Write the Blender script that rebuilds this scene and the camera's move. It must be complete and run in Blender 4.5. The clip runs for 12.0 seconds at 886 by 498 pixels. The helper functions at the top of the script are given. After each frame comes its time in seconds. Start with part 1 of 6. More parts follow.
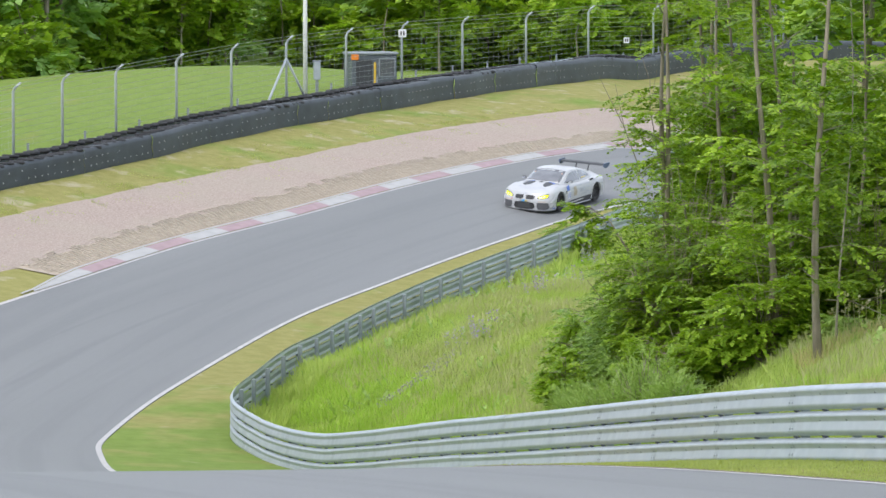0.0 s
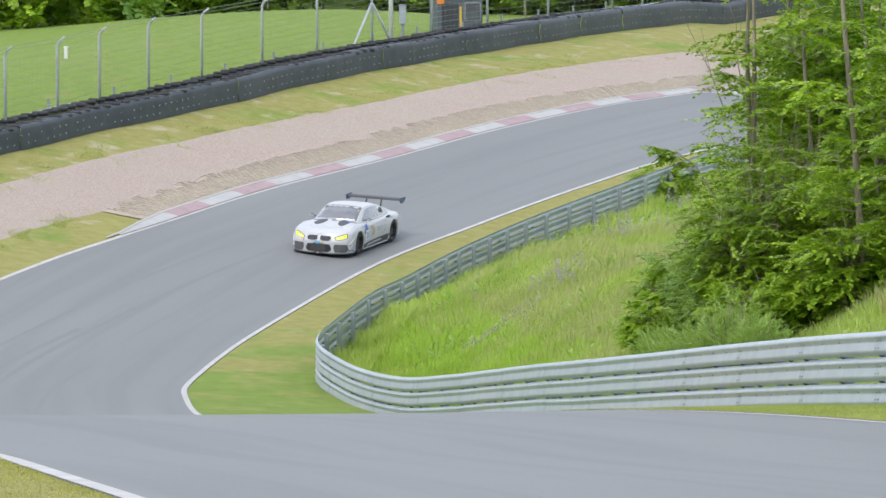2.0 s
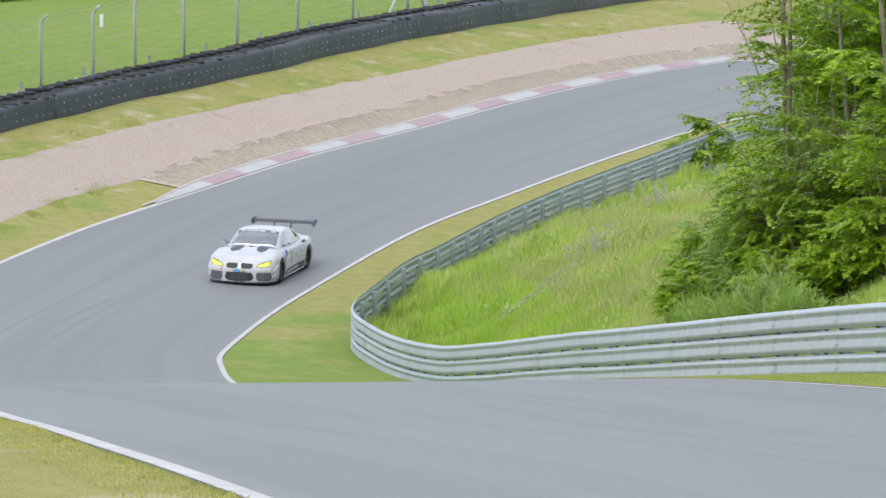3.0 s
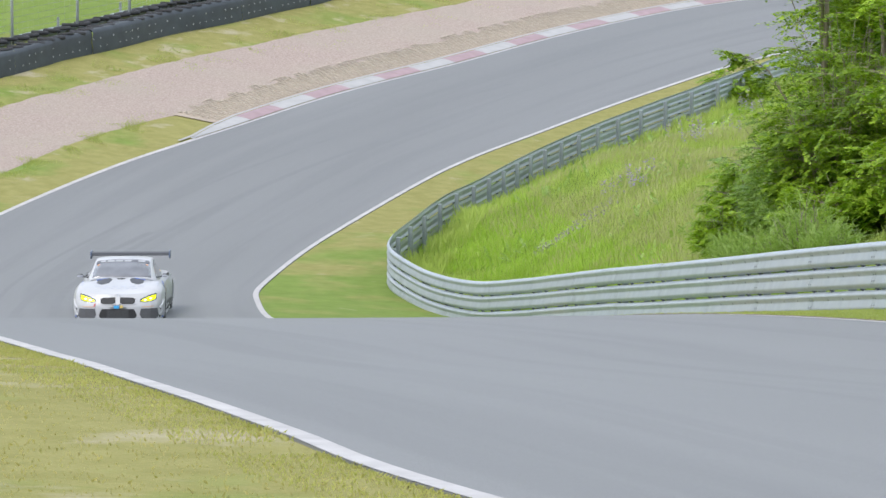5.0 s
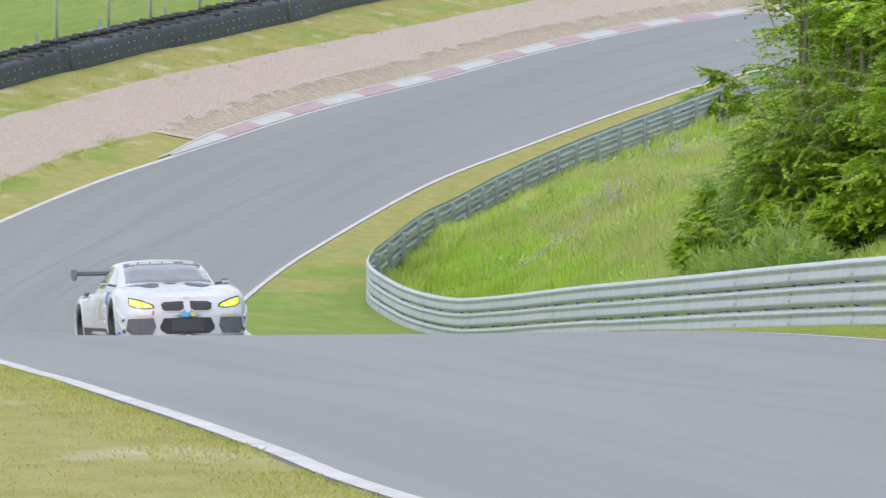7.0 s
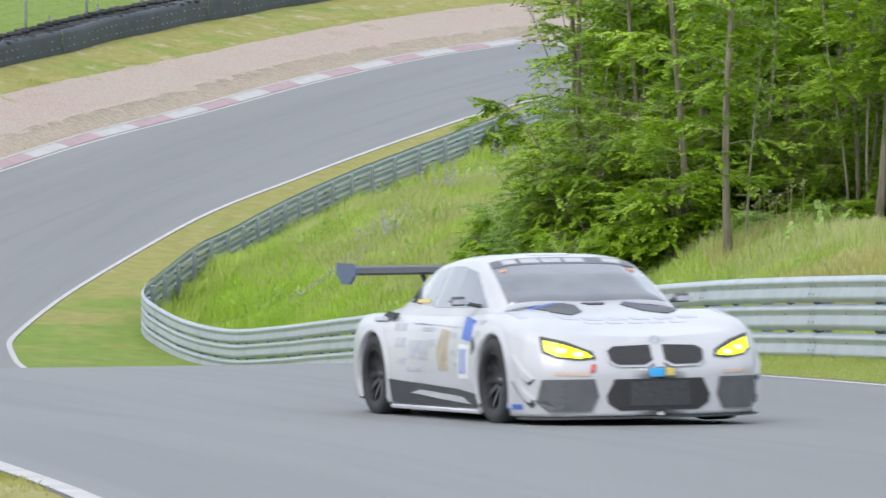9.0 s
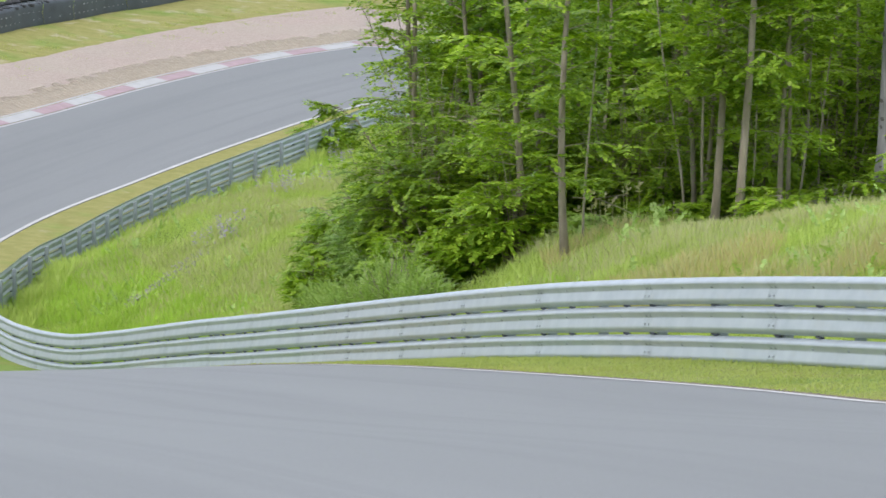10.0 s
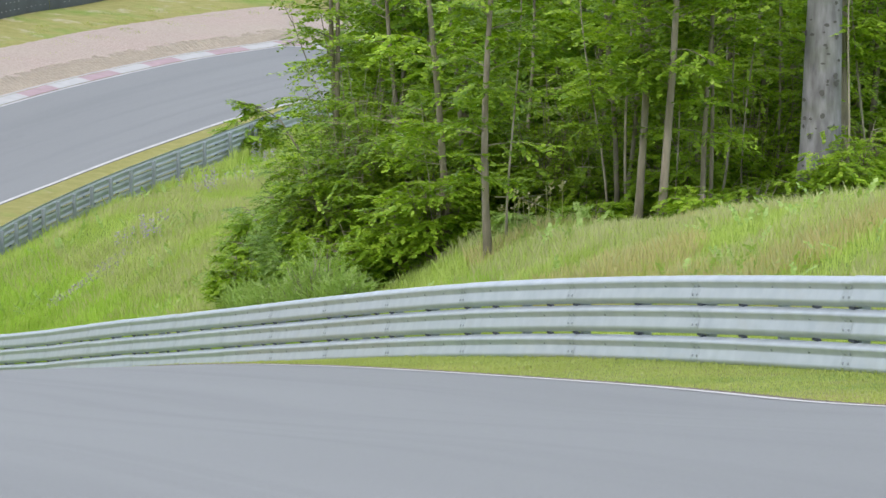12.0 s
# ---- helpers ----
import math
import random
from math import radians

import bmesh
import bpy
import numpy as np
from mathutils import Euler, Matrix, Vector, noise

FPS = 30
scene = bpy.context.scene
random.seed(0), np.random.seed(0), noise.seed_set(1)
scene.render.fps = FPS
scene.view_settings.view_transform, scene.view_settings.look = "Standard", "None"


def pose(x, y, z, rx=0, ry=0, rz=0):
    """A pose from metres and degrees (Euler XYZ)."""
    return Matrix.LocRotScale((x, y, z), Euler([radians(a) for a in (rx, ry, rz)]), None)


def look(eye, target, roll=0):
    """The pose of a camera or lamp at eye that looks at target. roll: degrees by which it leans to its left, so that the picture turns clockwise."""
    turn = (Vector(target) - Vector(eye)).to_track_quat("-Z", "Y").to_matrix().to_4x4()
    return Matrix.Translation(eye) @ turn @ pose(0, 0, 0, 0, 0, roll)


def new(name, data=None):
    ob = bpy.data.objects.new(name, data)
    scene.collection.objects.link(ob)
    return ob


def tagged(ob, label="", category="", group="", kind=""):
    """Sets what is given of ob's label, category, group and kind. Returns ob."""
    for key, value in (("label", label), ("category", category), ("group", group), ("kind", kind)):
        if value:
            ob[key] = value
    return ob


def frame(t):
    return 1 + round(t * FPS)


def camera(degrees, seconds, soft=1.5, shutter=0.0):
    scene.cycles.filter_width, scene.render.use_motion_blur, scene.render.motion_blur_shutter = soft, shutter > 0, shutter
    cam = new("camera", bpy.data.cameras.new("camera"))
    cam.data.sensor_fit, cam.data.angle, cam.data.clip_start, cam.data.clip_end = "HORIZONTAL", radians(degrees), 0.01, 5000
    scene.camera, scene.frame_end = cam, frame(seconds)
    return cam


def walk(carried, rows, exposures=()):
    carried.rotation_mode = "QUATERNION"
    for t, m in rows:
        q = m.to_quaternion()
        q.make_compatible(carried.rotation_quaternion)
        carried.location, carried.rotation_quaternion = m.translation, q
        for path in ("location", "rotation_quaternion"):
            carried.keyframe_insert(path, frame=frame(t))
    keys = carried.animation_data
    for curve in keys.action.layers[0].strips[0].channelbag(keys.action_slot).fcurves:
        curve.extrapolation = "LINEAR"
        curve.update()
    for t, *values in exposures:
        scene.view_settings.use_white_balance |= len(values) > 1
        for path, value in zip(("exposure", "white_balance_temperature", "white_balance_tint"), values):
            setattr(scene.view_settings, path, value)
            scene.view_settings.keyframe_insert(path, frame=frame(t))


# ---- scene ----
# ---------------------------------------------------------------- camera
EYE = 1.75
cam = camera(12.0, 12.0, 1.5, 0.28)
# seconds, pan to the right, tilt (degrees): a tripod head that follows the car
PAN = [
    (0.0, 0.0, -4.0), (0.5, 0.22, -4.144), (1.0, 0.508, -4.347), (1.5, 0.795, -4.548), (2.0, 1.164, -4.759),
    (2.5, 1.423, -4.957), (3.0, 1.645, -5.188), (4.0, 1.99, -5.69), (5.0, 2.14, -6.064), (5.5, 2.158, -6.105),
    (6.0, 2.144, -6.077), (6.5, 2.099, -6.009), (6.7, 2.028, -5.948), (7.5, 1.42, -5.66), (8.3, 0.32, -5.517),
    (8.5, -0.064, -5.485), (9.0, -1.212, -5.42), (9.5, -2.349, -5.381), (10.0, -3.443, -5.373), (10.5, -4.165, -5.372),
    (11.0, -4.484, -5.38), (11.5, -4.488, -5.38), (12.0, -4.489, -5.38),
]
walk(cam, [(t, pose(0, 0, EYE, 90 + tilt, 0, pan)) for t, pan, tilt in PAN])

# ---------------------------------------------------------------- light: bright overcast sky
world = bpy.data.worlds.new("overcast_sky")
scene.world = world
world.use_nodes = True
wn = world.node_tree.nodes
sky = wn.new("ShaderNodeTexSky")
sky.sky_type, sky.sun_disc = "NISHITA", False
sky.sun_elevation, sky.sun_rotation = radians(52), radians(215)
sky.dust_density, sky.air_density = 3.0, 1.0
hazy = wn.new("ShaderNodeMix")
hazy.data_type = "RGBA"
hazy.inputs[0].default_value = 0.6
hazy.inputs[7].default_value = (8.6, 9.3, 10.4, 1)
world.node_tree.links.new(sky.outputs[0], hazy.inputs[6])
world.node_tree.links.new(hazy.outputs[2], wn["Background"].inputs[0])
wn["Background"].inputs[1].default_value = 0.165
sun = new("sun", bpy.data.lights.new("sun", "SUN"))
sun.data.energy, sun.data.angle, sun.data.color = 1.3, radians(22), (1.0, 0.96, 0.9)
sun.matrix_world = look((-20, -28, 45), (0, 0, 0))
scene.view_settings.exposure = 0.12

# ---------------------------------------------------------------- small tools
def mesh_of(name, verts, faces, material=None, uvs=None, smooth=False):
    me = bpy.data.meshes.new(name)
    me.from_pydata([tuple(map(float, v)) for v in verts], [], [tuple(map(int, q)) for q in faces])
    for m in material if isinstance(material, (list, tuple)) else [material]:
        if m:
            me.materials.append(m)
    if uvs is not None:
        layer = me.uv_layers.new(name="UVMap")
        loops = np.empty(len(me.loops), dtype=np.int32)
        me.loops.foreach_get("vertex_index", loops)
        layer.data.foreach_set("uv", np.asarray(uvs, dtype=np.float32)[loops].ravel())
    if smooth:
        me.polygons.foreach_set("use_smooth", np.ones(len(me.polygons), dtype=bool))
    me.update()
    return me


def from_bm(name, bm, material=None, smooth=False):
    me = bpy.data.meshes.new(name)
    bm.to_mesh(me)
    bm.free()
    if material:
        me.materials.append(material)
    if smooth:
        me.polygons.foreach_set("use_smooth", np.ones(len(me.polygons), dtype=bool))
    return me


def part(name, data, parent, label="", at=None):
    ob = new(name, data)
    ob.parent = parent
    if at is not None:
        ob.matrix_basis = at
    return tagged(ob, label)


def thing(name, label, category, at=None, group="", kind="", data=None):
    ob = new(name, data)
    if at is not None:
        ob.matrix_basis = at
    return tagged(ob, label, category, group, kind)


def box_bm(sx, sy, sz, bevel=0.0, centre=(0, 0, 0), segments=1):
    bm = bmesh.new()
    bmesh.ops.create_cube(bm, size=1.0)
    bmesh.ops.scale(bm, vec=(sx, sy, sz), verts=bm.verts)
    if bevel:
        bmesh.ops.bevel(bm, geom=bm.edges[:], offset=bevel, segments=segments, affect="EDGES")
    bmesh.ops.translate(bm, vec=centre, verts=bm.verts)
    return bm


def cyl_bm(r1, r2, depth, n=12, centre=(0, 0, 0), axis="z"):
    bm = bmesh.new()
    bmesh.ops.create_cone(bm, cap_ends=True, segments=n, radius1=r1, radius2=r2, depth=depth)
    if axis == "y":
        bmesh.ops.rotate(bm, cent=(0, 0, 0), matrix=Matrix.Rotation(radians(90), 3, "X"), verts=bm.verts)
    if axis == "x":
        bmesh.ops.rotate(bm, cent=(0, 0, 0), matrix=Matrix.Rotation(radians(90), 3, "Y"), verts=bm.verts)
    bmesh.ops.translate(bm, vec=centre, verts=bm.verts)
    return bm


def spline(points, step):
    """A smooth line through plan points, cut into even steps: n x 2."""
    p = np.array(points, float)
    p = np.vstack([2 * p[0] - p[1], p, 2 * p[-1] - p[-2]])
    out = []
    for a, b, c, d in zip(p[:-3], p[1:-2], p[2:-1], p[3:]):
        for s in np.linspace(0, 1, 40, endpoint=False):
            out.append(0.5 * (2 * b + (c - a) * s + (2 * a - 5 * b + 4 * c - d) * s * s + (3 * b - a - 3 * c + d) * s ** 3))
    out.append(p[-2])
    out = np.array(out)
    run = np.concatenate([[0], np.cumsum(np.hypot(*np.diff(out, axis=0).T))])
    n = max(2, int(round(run[-1] / step)) + 1)
    s = np.linspace(0, run[-1], n)
    return np.stack([np.interp(s, run, out[:, 0]), np.interp(s, run, out[:, 1])], 1)


def normals_of(line):
    """Unit normals to the left of a plan line."""
    d = np.gradient(line, axis=0)
    d /= np.hypot(d[:, 0], d[:, 1])[:, None]
    return np.stack([-d[:, 1], d[:, 0]], 1)


def smooth01(a):
    a = np.clip(a, 0, 1)
    return a * a * (3 - 2 * a)


# ---------------------------------------------------------------- the lie of the land
FALL = [-11.905, -5.487, 12.333, 7.74, -6.86, -3.463, 1.398]
TWIST = [0.616, -2.143, -5.352, 1.375, 3.869]
BOWL = [0.337, 0.895, 0.369, -1.566]


def land(x, y):
    """Height of the ground: a dip between the near crest and the far slope, a bank inside the bend, a hill behind the fence."""
    x, y = np.asarray(x, float), np.asarray(y, float)
    u, v = np.clip(x, -26, 24) / 20, (np.clip(y, -4, 196) - 100) / 80
    z = sum(k * v ** i for i, k in enumerate(FALL)) + u * sum(k * v ** i for i, k in enumerate(TWIST)) + u * u * sum(k * v ** i for i, k in enumerate(BOWL))
    # the bank inside the bend
    d1 = (x - 3.4) * 0.982 + (y - 68.0) * 0.189
    d2 = (x + 3.4) * 0.93 - (y - 127.0) * 0.366
    d = np.minimum(d1, d2) - 0.8
    z = z + 2.6 * smooth01(d / 6.8) + 0.025 * np.clip(d - 3, 0, 11) * smooth01((105 - y) / 25)
    z = z - 0.45 * np.exp(-((x + 2.5) / 4.2) ** 2 - ((y - 104) / 8) ** 2)
    z = z + 0.34 * smooth01((39 - y) / 13)
    z = z - 0.58 * smooth01((x - 6.6) / 3.4) * smooth01((y - 47) / 12)
    # level ground and a low hill behind the tyre wall
    back = (x + 15.6) * -0.898 + (y - 148.2) * 0.439
    hill = -6.3 + 1.25 * np.exp(-((x + 9) / 13) ** 2 - ((y - 190) / 20) ** 2)
    k = smooth01((back - 0.5) / 14)
    z = z * (1 - k) + hill * k
    # the ground climbs again at the far end of the tyre wall
    z = z + 0.065 * np.clip(y - 195, 0, 18) * smooth01((x - 3) / 4) * (1 - smooth01((back - 2.5) / 3.5))
    return z + EYE


def draped(name, left, right, rows, lift, material, uv=True):
    """A sheet between two plan lines of equal length, laid on the land."""
    n = len(left)
    run = np.concatenate([[0], np.cumsum(np.hypot(*np.diff((left + right) / 2, axis=0).T))])
    verts, uvs = [], []
    for i in range(rows + 1):
        s = i / rows
        p = left * (1 - s) + right * s
        verts.append(np.column_stack([p, land(p[:, 0], p[:, 1]) + (lift(s) if callable(lift) else lift)]))
        w = np.hypot(*(right - left).T)
        uvs.append(np.column_stack([s * w, run]))
    faces = [(i * n + j, (i + 1) * n + j, (i + 1) * n + j + 1, i * n + j + 1) for i in range(rows) for j in range(n - 1)]
    me = mesh_of(name, np.vstack(verts), faces, material, np.vstack(uvs), True)
    if me.polygons[0].normal.z < 0:
        me.flip_normals()
    return me


def fit_count(line, n):
    s = np.linspace(0, len(line) - 1, n)
    k = np.arange(len(line))
    return np.stack([np.interp(s, k, line[:, 0]), np.interp(s, k, line[:, 1])], 1)


INNER = [(30, 192), (17, 175), (6.5, 158), (2.3, 149.8), (-1.6, 140.8), (-5.0, 131.5), (-7.65, 118.8), (-8.6, 108.5), (-8.28, 102.5), (-6.73, 92), (-3.6, 79), (-0.6, 67),
         (1.6, 56), (3.7, 47.2), (5.6, 41.2), (6.81, 36.9), (10, 27), (14.5, 14), (19, 0), (24, -14)]
OUTER = [(21, 194), (12, 178.5), (6.99, 171.15), (3.1, 165.75), (-1.3, 158.15), (-5.2, 150.45), (-8.9, 143.45), (-11.83, 136.67), (-15, 128.7), (-17.3, 120), (-18.9, 110), (-18.8, 98),
         (-16.9, 82), (-13.4, 65), (-9.3, 50.5), (-5.8, 39.6), (-4.62, 35.0), (-3.6, 30.4), (-2.9, 27.8), (-1.9, 24.8), (-0.75, 21.5), (3.4, 12), (8, 0), (14, -14)]
RAIL = [(12.4, 27), (9.9, 37), (8.13, 44), (6.96, 49), (5.93, 53.6), (4.9, 58), (3.9, 64), (2.0, 76), (-0.2, 88), (-2.7, 99), (-4.6, 105.5), (-5.5, 109.5), (-5.22, 114), (-4.4, 119.5),
        (-3.1, 126), (-1.78, 131.1), (0.0, 136.5), (1.92, 141.4), (3.95, 146.2), (5.6, 150), (10, 160), (17, 173)]
WALL = [(-28, 123), (-22, 135.5), (-15.6, 148.2), (-12.1, 154.8), (-8.4, 162.8), (-4.2, 171.2), (0.4, 181), (5.6, 193), (10.3, 203), (15, 211), (24, 224)]

# ---------------------------------------------------------------- materials
class Mat:
    """A node material with a few short-hands."""

    def __init__(self, name, rough=0.6, metal=0.0, spec=0.5):
        self.m = bpy.data.materials.new(name)
        self.m.use_nodes = True
        self.t = self.m.node_tree
        self.b = self.t.nodes["Principled BSDF"]
        self.b.inputs["Roughness"].default_value = rough
        self.b.inputs["Metallic"].default_value = metal
        self.b.inputs["Specular IOR Level"].default_value = spec
        self.co = None

    def link(self, a, b):
        self.t.links.new(a, b)

    def coord(self, kind="Object"):
        n = self.t.nodes.new("ShaderNodeTexCoord")
        return n.outputs[kind]

    def noise(self, scale, detail=4.0, stretch=None, kind="Object", rough=0.55):
        n = self.t.nodes.new("ShaderNodeTexNoise")
        n.inputs["Scale"].default_value, n.inputs["Detail"].default_value, n.inputs["Roughness"].default_value = scale, detail, rough
        src = self.coord(kind)
        if stretch:
            mp = self.t.nodes.new("ShaderNodeMapping")
            mp.inputs["Scale"].default_value = stretch
            self.link(src, mp.inputs["Vector"])
            src = mp.outputs[0]
        self.link(src, n.inputs["Vector"])
        return n.outputs["Fac"]

    def ramp(self, fac, stops):
        n = self.t.nodes.new("ShaderNodeValToRGB")
        while len(n.color_ramp.elements) < len(stops):
            n.color_ramp.elements.new(0.5)
        for e, (p, c) in zip(n.color_ramp.elements, stops):
            e.position, e.color = p, (*c, 1) if len(c) == 3 else c
        self.link(fac, n.inputs["Fac"])
        return n.outputs["Color"]

    def mix(self, fac, a, b, how="MIX"):
        n = self.t.nodes.new("ShaderNodeMix")
        n.data_type, n.blend_type = "RGBA", how
        for sock, val in ((n.inputs[0], fac), (n.inputs[6], a), (n.inputs[7], b)):
            if isinstance(val, (int, float)):
                sock.default_value = val
            elif isinstance(val, tuple):
                sock.default_value = (*val, 1)
            else:
                self.link(val, sock)
        return n.outputs[2]

    def math(self, op, a, b=0.0):
        n = self.t.nodes.new("ShaderNodeMath")
        n.operation = op
        for sock, val in zip(n.inputs, (a, b)):
            if isinstance(val, (int, float)):
                sock.default_value = val
            else:
                self.link(val, sock)
        return n.outputs[0]

    def colour(self, c):
        if isinstance(c, tuple):
            self.b.inputs["Base Color"].default_value = (*c, 1)
        else:
            self.link(c, self.b.inputs["Base Color"])
        return self

    def bump(self, height, strength=0.3, distance=0.02):
        n = self.t.nodes.new("ShaderNodeBump")
        n.inputs["Strength"].default_value, n.inputs["Distance"].default_value = strength, distance
        self.link(height, n.inputs["Height"])
        self.link(n.outputs[0], self.b.inputs["Normal"])
        return self

    def attribute(self, name):
        n = self.t.nodes.new("ShaderNodeAttribute")
        n.attribute_name = name
        return n.outputs["Fac"]

    def random(self, island=False):
        n = self.t.nodes.new("ShaderNodeNewGeometry" if island else "ShaderNodeObjectInfo")
        return n.outputs["Random Per Island" if island else "Random"]


def plain(name, c, rough=0.5, metal=0.0, vary=0.15, scale=6.0, spec=0.5, bump=0.0):
    m = Mat(name, rough, metal, spec)
    dark = tuple(v * (1 - vary) for v in c)
    m.colour(m.ramp(m.noise(scale, 5), [(0.3, dark), (0.7, c)]))
    if bump:
        m.bump(m.noise(scale * 8, 3), bump, 0.01)
    return m.m


def ground_material():
    m = Mat("grass_ground", 0.9, 0, 0.15)
    dry, bare = m.attribute("dry"), m.attribute("bare")
    big, mid, fine = m.noise(0.35, 4), m.noise(2.2, 5), m.noise(26, 4)
    fresh = m.ramp(mid, [(0.3, (0.16, 0.235, 0.045)), (0.7, (0.225, 0.31, 0.07))])
    straw = m.ramp(mid, [(0.3, (0.265, 0.245, 0.08)), (0.7, (0.36, 0.325, 0.13))])
    k = m.math("ADD", m.math("MULTIPLY", m.math("SUBTRACT", big, 0.5), 2.6), dry)
    c = m.mix(m.ramp(k, [(0.25, (0, 0, 0)), (0.75, (1, 1, 1))]), fresh, straw)
    e = m.math("ADD", m.math("MULTIPLY", m.math("SUBTRACT", m.noise(0.8, 6), 0.5), 2.0), bare)
    c = m.mix(m.ramp(e, [(0.45, (0, 0, 0)), (0.7, (1, 1, 1))]), c, (0.46, 0.4, 0.28))
    c = m.mix(m.ramp(fine, [(0.3, (0.35, 0.35, 0.35)), (0.75, (0, 0, 0))]), c, (0.13, 0.17, 0.035))
    # brown leaf litter under the trees, coloured darker to paint in their shade
    fallen = m.ramp(m.noise(9, 5), [(0.3, (0.05, 0.042, 0.025)), (0.7, (0.12, 0.095, 0.055))])
    m.colour(m.mix(m.attribute("litter_shade"), c, fallen))
    return m.bump(fine, 0.5, 0.04).m


def asphalt_material():
    m = Mat("asphalt", 0.62, 0, 0.4)
    streak = m.noise(1.0, 5, (1.3, 0.035, 1), "UV")
    wide = m.noise(0.22, 4, (1.0, 0.12, 1), "UV")
    grain = m.noise(90, 3)
    c = m.ramp(wide, [(0.3, (0.195, 0.2, 0.203)), (0.7, (0.235, 0.24, 0.243))])
    c = m.mix(m.ramp(streak, [(0.36, (0.55, 0.55, 0.55)), (0.52, (0, 0, 0))]), c, (0.178, 0.183, 0.187))
    c = m.mix(m.ramp(grain, [(0.35, (0.3, 0.3, 0.3)), (0.65, (0, 0, 0))]), c, (0.09, 0.09, 0.09))
    m.colour(c)
    return m.bump(grain, 0.25, 0.006).m


def gravel_material():
    m = Mat("gravel", 0.95, 0, 0.2)
    c = m.ramp(m.noise(14, 5), [(0.3, (0.33, 0.262, 0.227)), (0.7, (0.52, 0.425, 0.378))])
    c = m.mix(m.ramp(m.noise(0.3, 5), [(0.35, (0.4, 0.4, 0.4)), (0.65, (0, 0, 0))]), c, (0.42, 0.38, 0.31))
    m.colour(c)
    return m.bump(m.noise(18, 4), 0.8, 0.08).m


def leaf_material(name, low, high):
    m = Mat(name, 0.42, 0, 0.4)
    c = m.ramp(m.random(True), [(0.0, low), (1.0, high)])
    c = m.mix(m.ramp(m.noise(0.5, 3), [(0.3, (0.55, 0.55, 0.55)), (0.7, (0, 0, 0))]), c, tuple(v * 0.7 for v in low))
    m.colour(c)
    tr = m.t.nodes.new("ShaderNodeBsdfTranslucent")
    m.link(m.mix(1.0, c, (1.25, 1.3, 0.5), "MULTIPLY"), tr.inputs["Color"])
    add = m.t.nodes.new("ShaderNodeMixShader")
    add.inputs[0].default_value = 0.33
    m.link(m.b.outputs[0], add.inputs[1])
    m.link(tr.outputs[0], add.inputs[2])
    m.link(add.outputs[0], m.t.nodes["Material Output"].inputs["Surface"])
    return m.m


def bark_material(name, dark, light, scale=3.0):
    m = Mat(name, 0.85, 0, 0.2)
    n = m.noise(scale, 6, (1, 1, 0.25))
    c = m.ramp(n, [(0.3, dark), (0.7, light)])
    c = m.mix(m.ramp(m.noise(1.1, 4), [(0.5, (0, 0, 0)), (0.75, (0.45, 0.45, 0.45))]), c, (0.13, 0.16, 0.07))
    m.colour(c)
    return m.bump(n, 0.5, 0.03).m


def steel_material():
    m = Mat("galvanised_steel", 0.46, 0.3, 0.5)
    c = m.ramp(m.noise(3.0, 5), [(0.3, (0.37, 0.415, 0.465)), (0.7, (0.46, 0.505, 0.55))])
    c = m.mix(m.ramp(m.noise(1.2, 6, (1, 1, 4)), [(0.55, (0, 0, 0)), (0.8, (0.4, 0.4, 0.4))]), c, (0.4, 0.4, 0.38))
    m.colour(m.mix(m.math("MULTIPLY", m.random(), 0.18), c, (0.42, 0.45, 0.47)))
    return m.m


GRASS, ASPHALT, GRAVEL, STEEL = ground_material(), asphalt_material(), gravel_material(), steel_material()
DULL_STEEL = plain("weathered_steel", (0.3, 0.33, 0.36), 0.6, 0.3)
POST_GREY = plain("pale_post_paint", (0.5, 0.54, 0.57), 0.5, 0.2)
RAIL_POST = plain("rail_post_steel", (0.34, 0.385, 0.42), 0.55, 0.3)
SPLICE = plain("splice_steel", (0.41, 0.455, 0.5), 0.46, 0.3, vary=0.2, scale=14)
SPACER = plain("dark_spacer", (0.05, 0.06, 0.09), 0.6)
WHITE_LINE = plain("white_road_paint", (0.53, 0.51, 0.505), 0.6, vary=0.25, scale=3)
KERB_RED = plain("red_kerb_paint", (0.4, 0.285, 0.3), 0.7, vary=0.22, scale=2.5)
KERB_WHITE = plain("white_kerb_paint", (0.44, 0.435, 0.43), 0.7, vary=0.15, scale=2.5)
CONCRETE = plain("concrete", (0.54, 0.47, 0.38), 0.9, vary=0.3, scale=4, bump=0.3)
PAVER_BED = plain("paver_joint_gravel", (0.46, 0.38, 0.3), 0.95, vary=0.3, scale=5, bump=0.4)
BELT = plain("black_rubber_belt", (0.048, 0.062, 0.075), 0.45, vary=0.45, scale=1.5, bump=0.3)
TYRE_OLD = plain("old_tyre_rubber", (0.045, 0.046, 0.05), 0.75, vary=0.4, scale=5)
GRIT = plain("edge_grit", (0.24, 0.21, 0.17), 0.9, vary=0.5, scale=20)
BOLT = plain("pale_bolt", (0.36, 0.37, 0.38), 0.5)
SKID = plain("tyre_rubber_mark", (0.178, 0.182, 0.186), 0.62, vary=0.08, scale=2)
BARK = bark_material("grey_brown_bark", (0.17, 0.145, 0.11), (0.38, 0.33, 0.26), 6)
BEECH = bark_material("smooth_beech_bark", (0.15, 0.145, 0.155), (0.36, 0.35, 0.375), 6)
LEAF = leaf_material("beech_leaf", (0.11, 0.22, 0.015), (0.42, 0.58, 0.05))
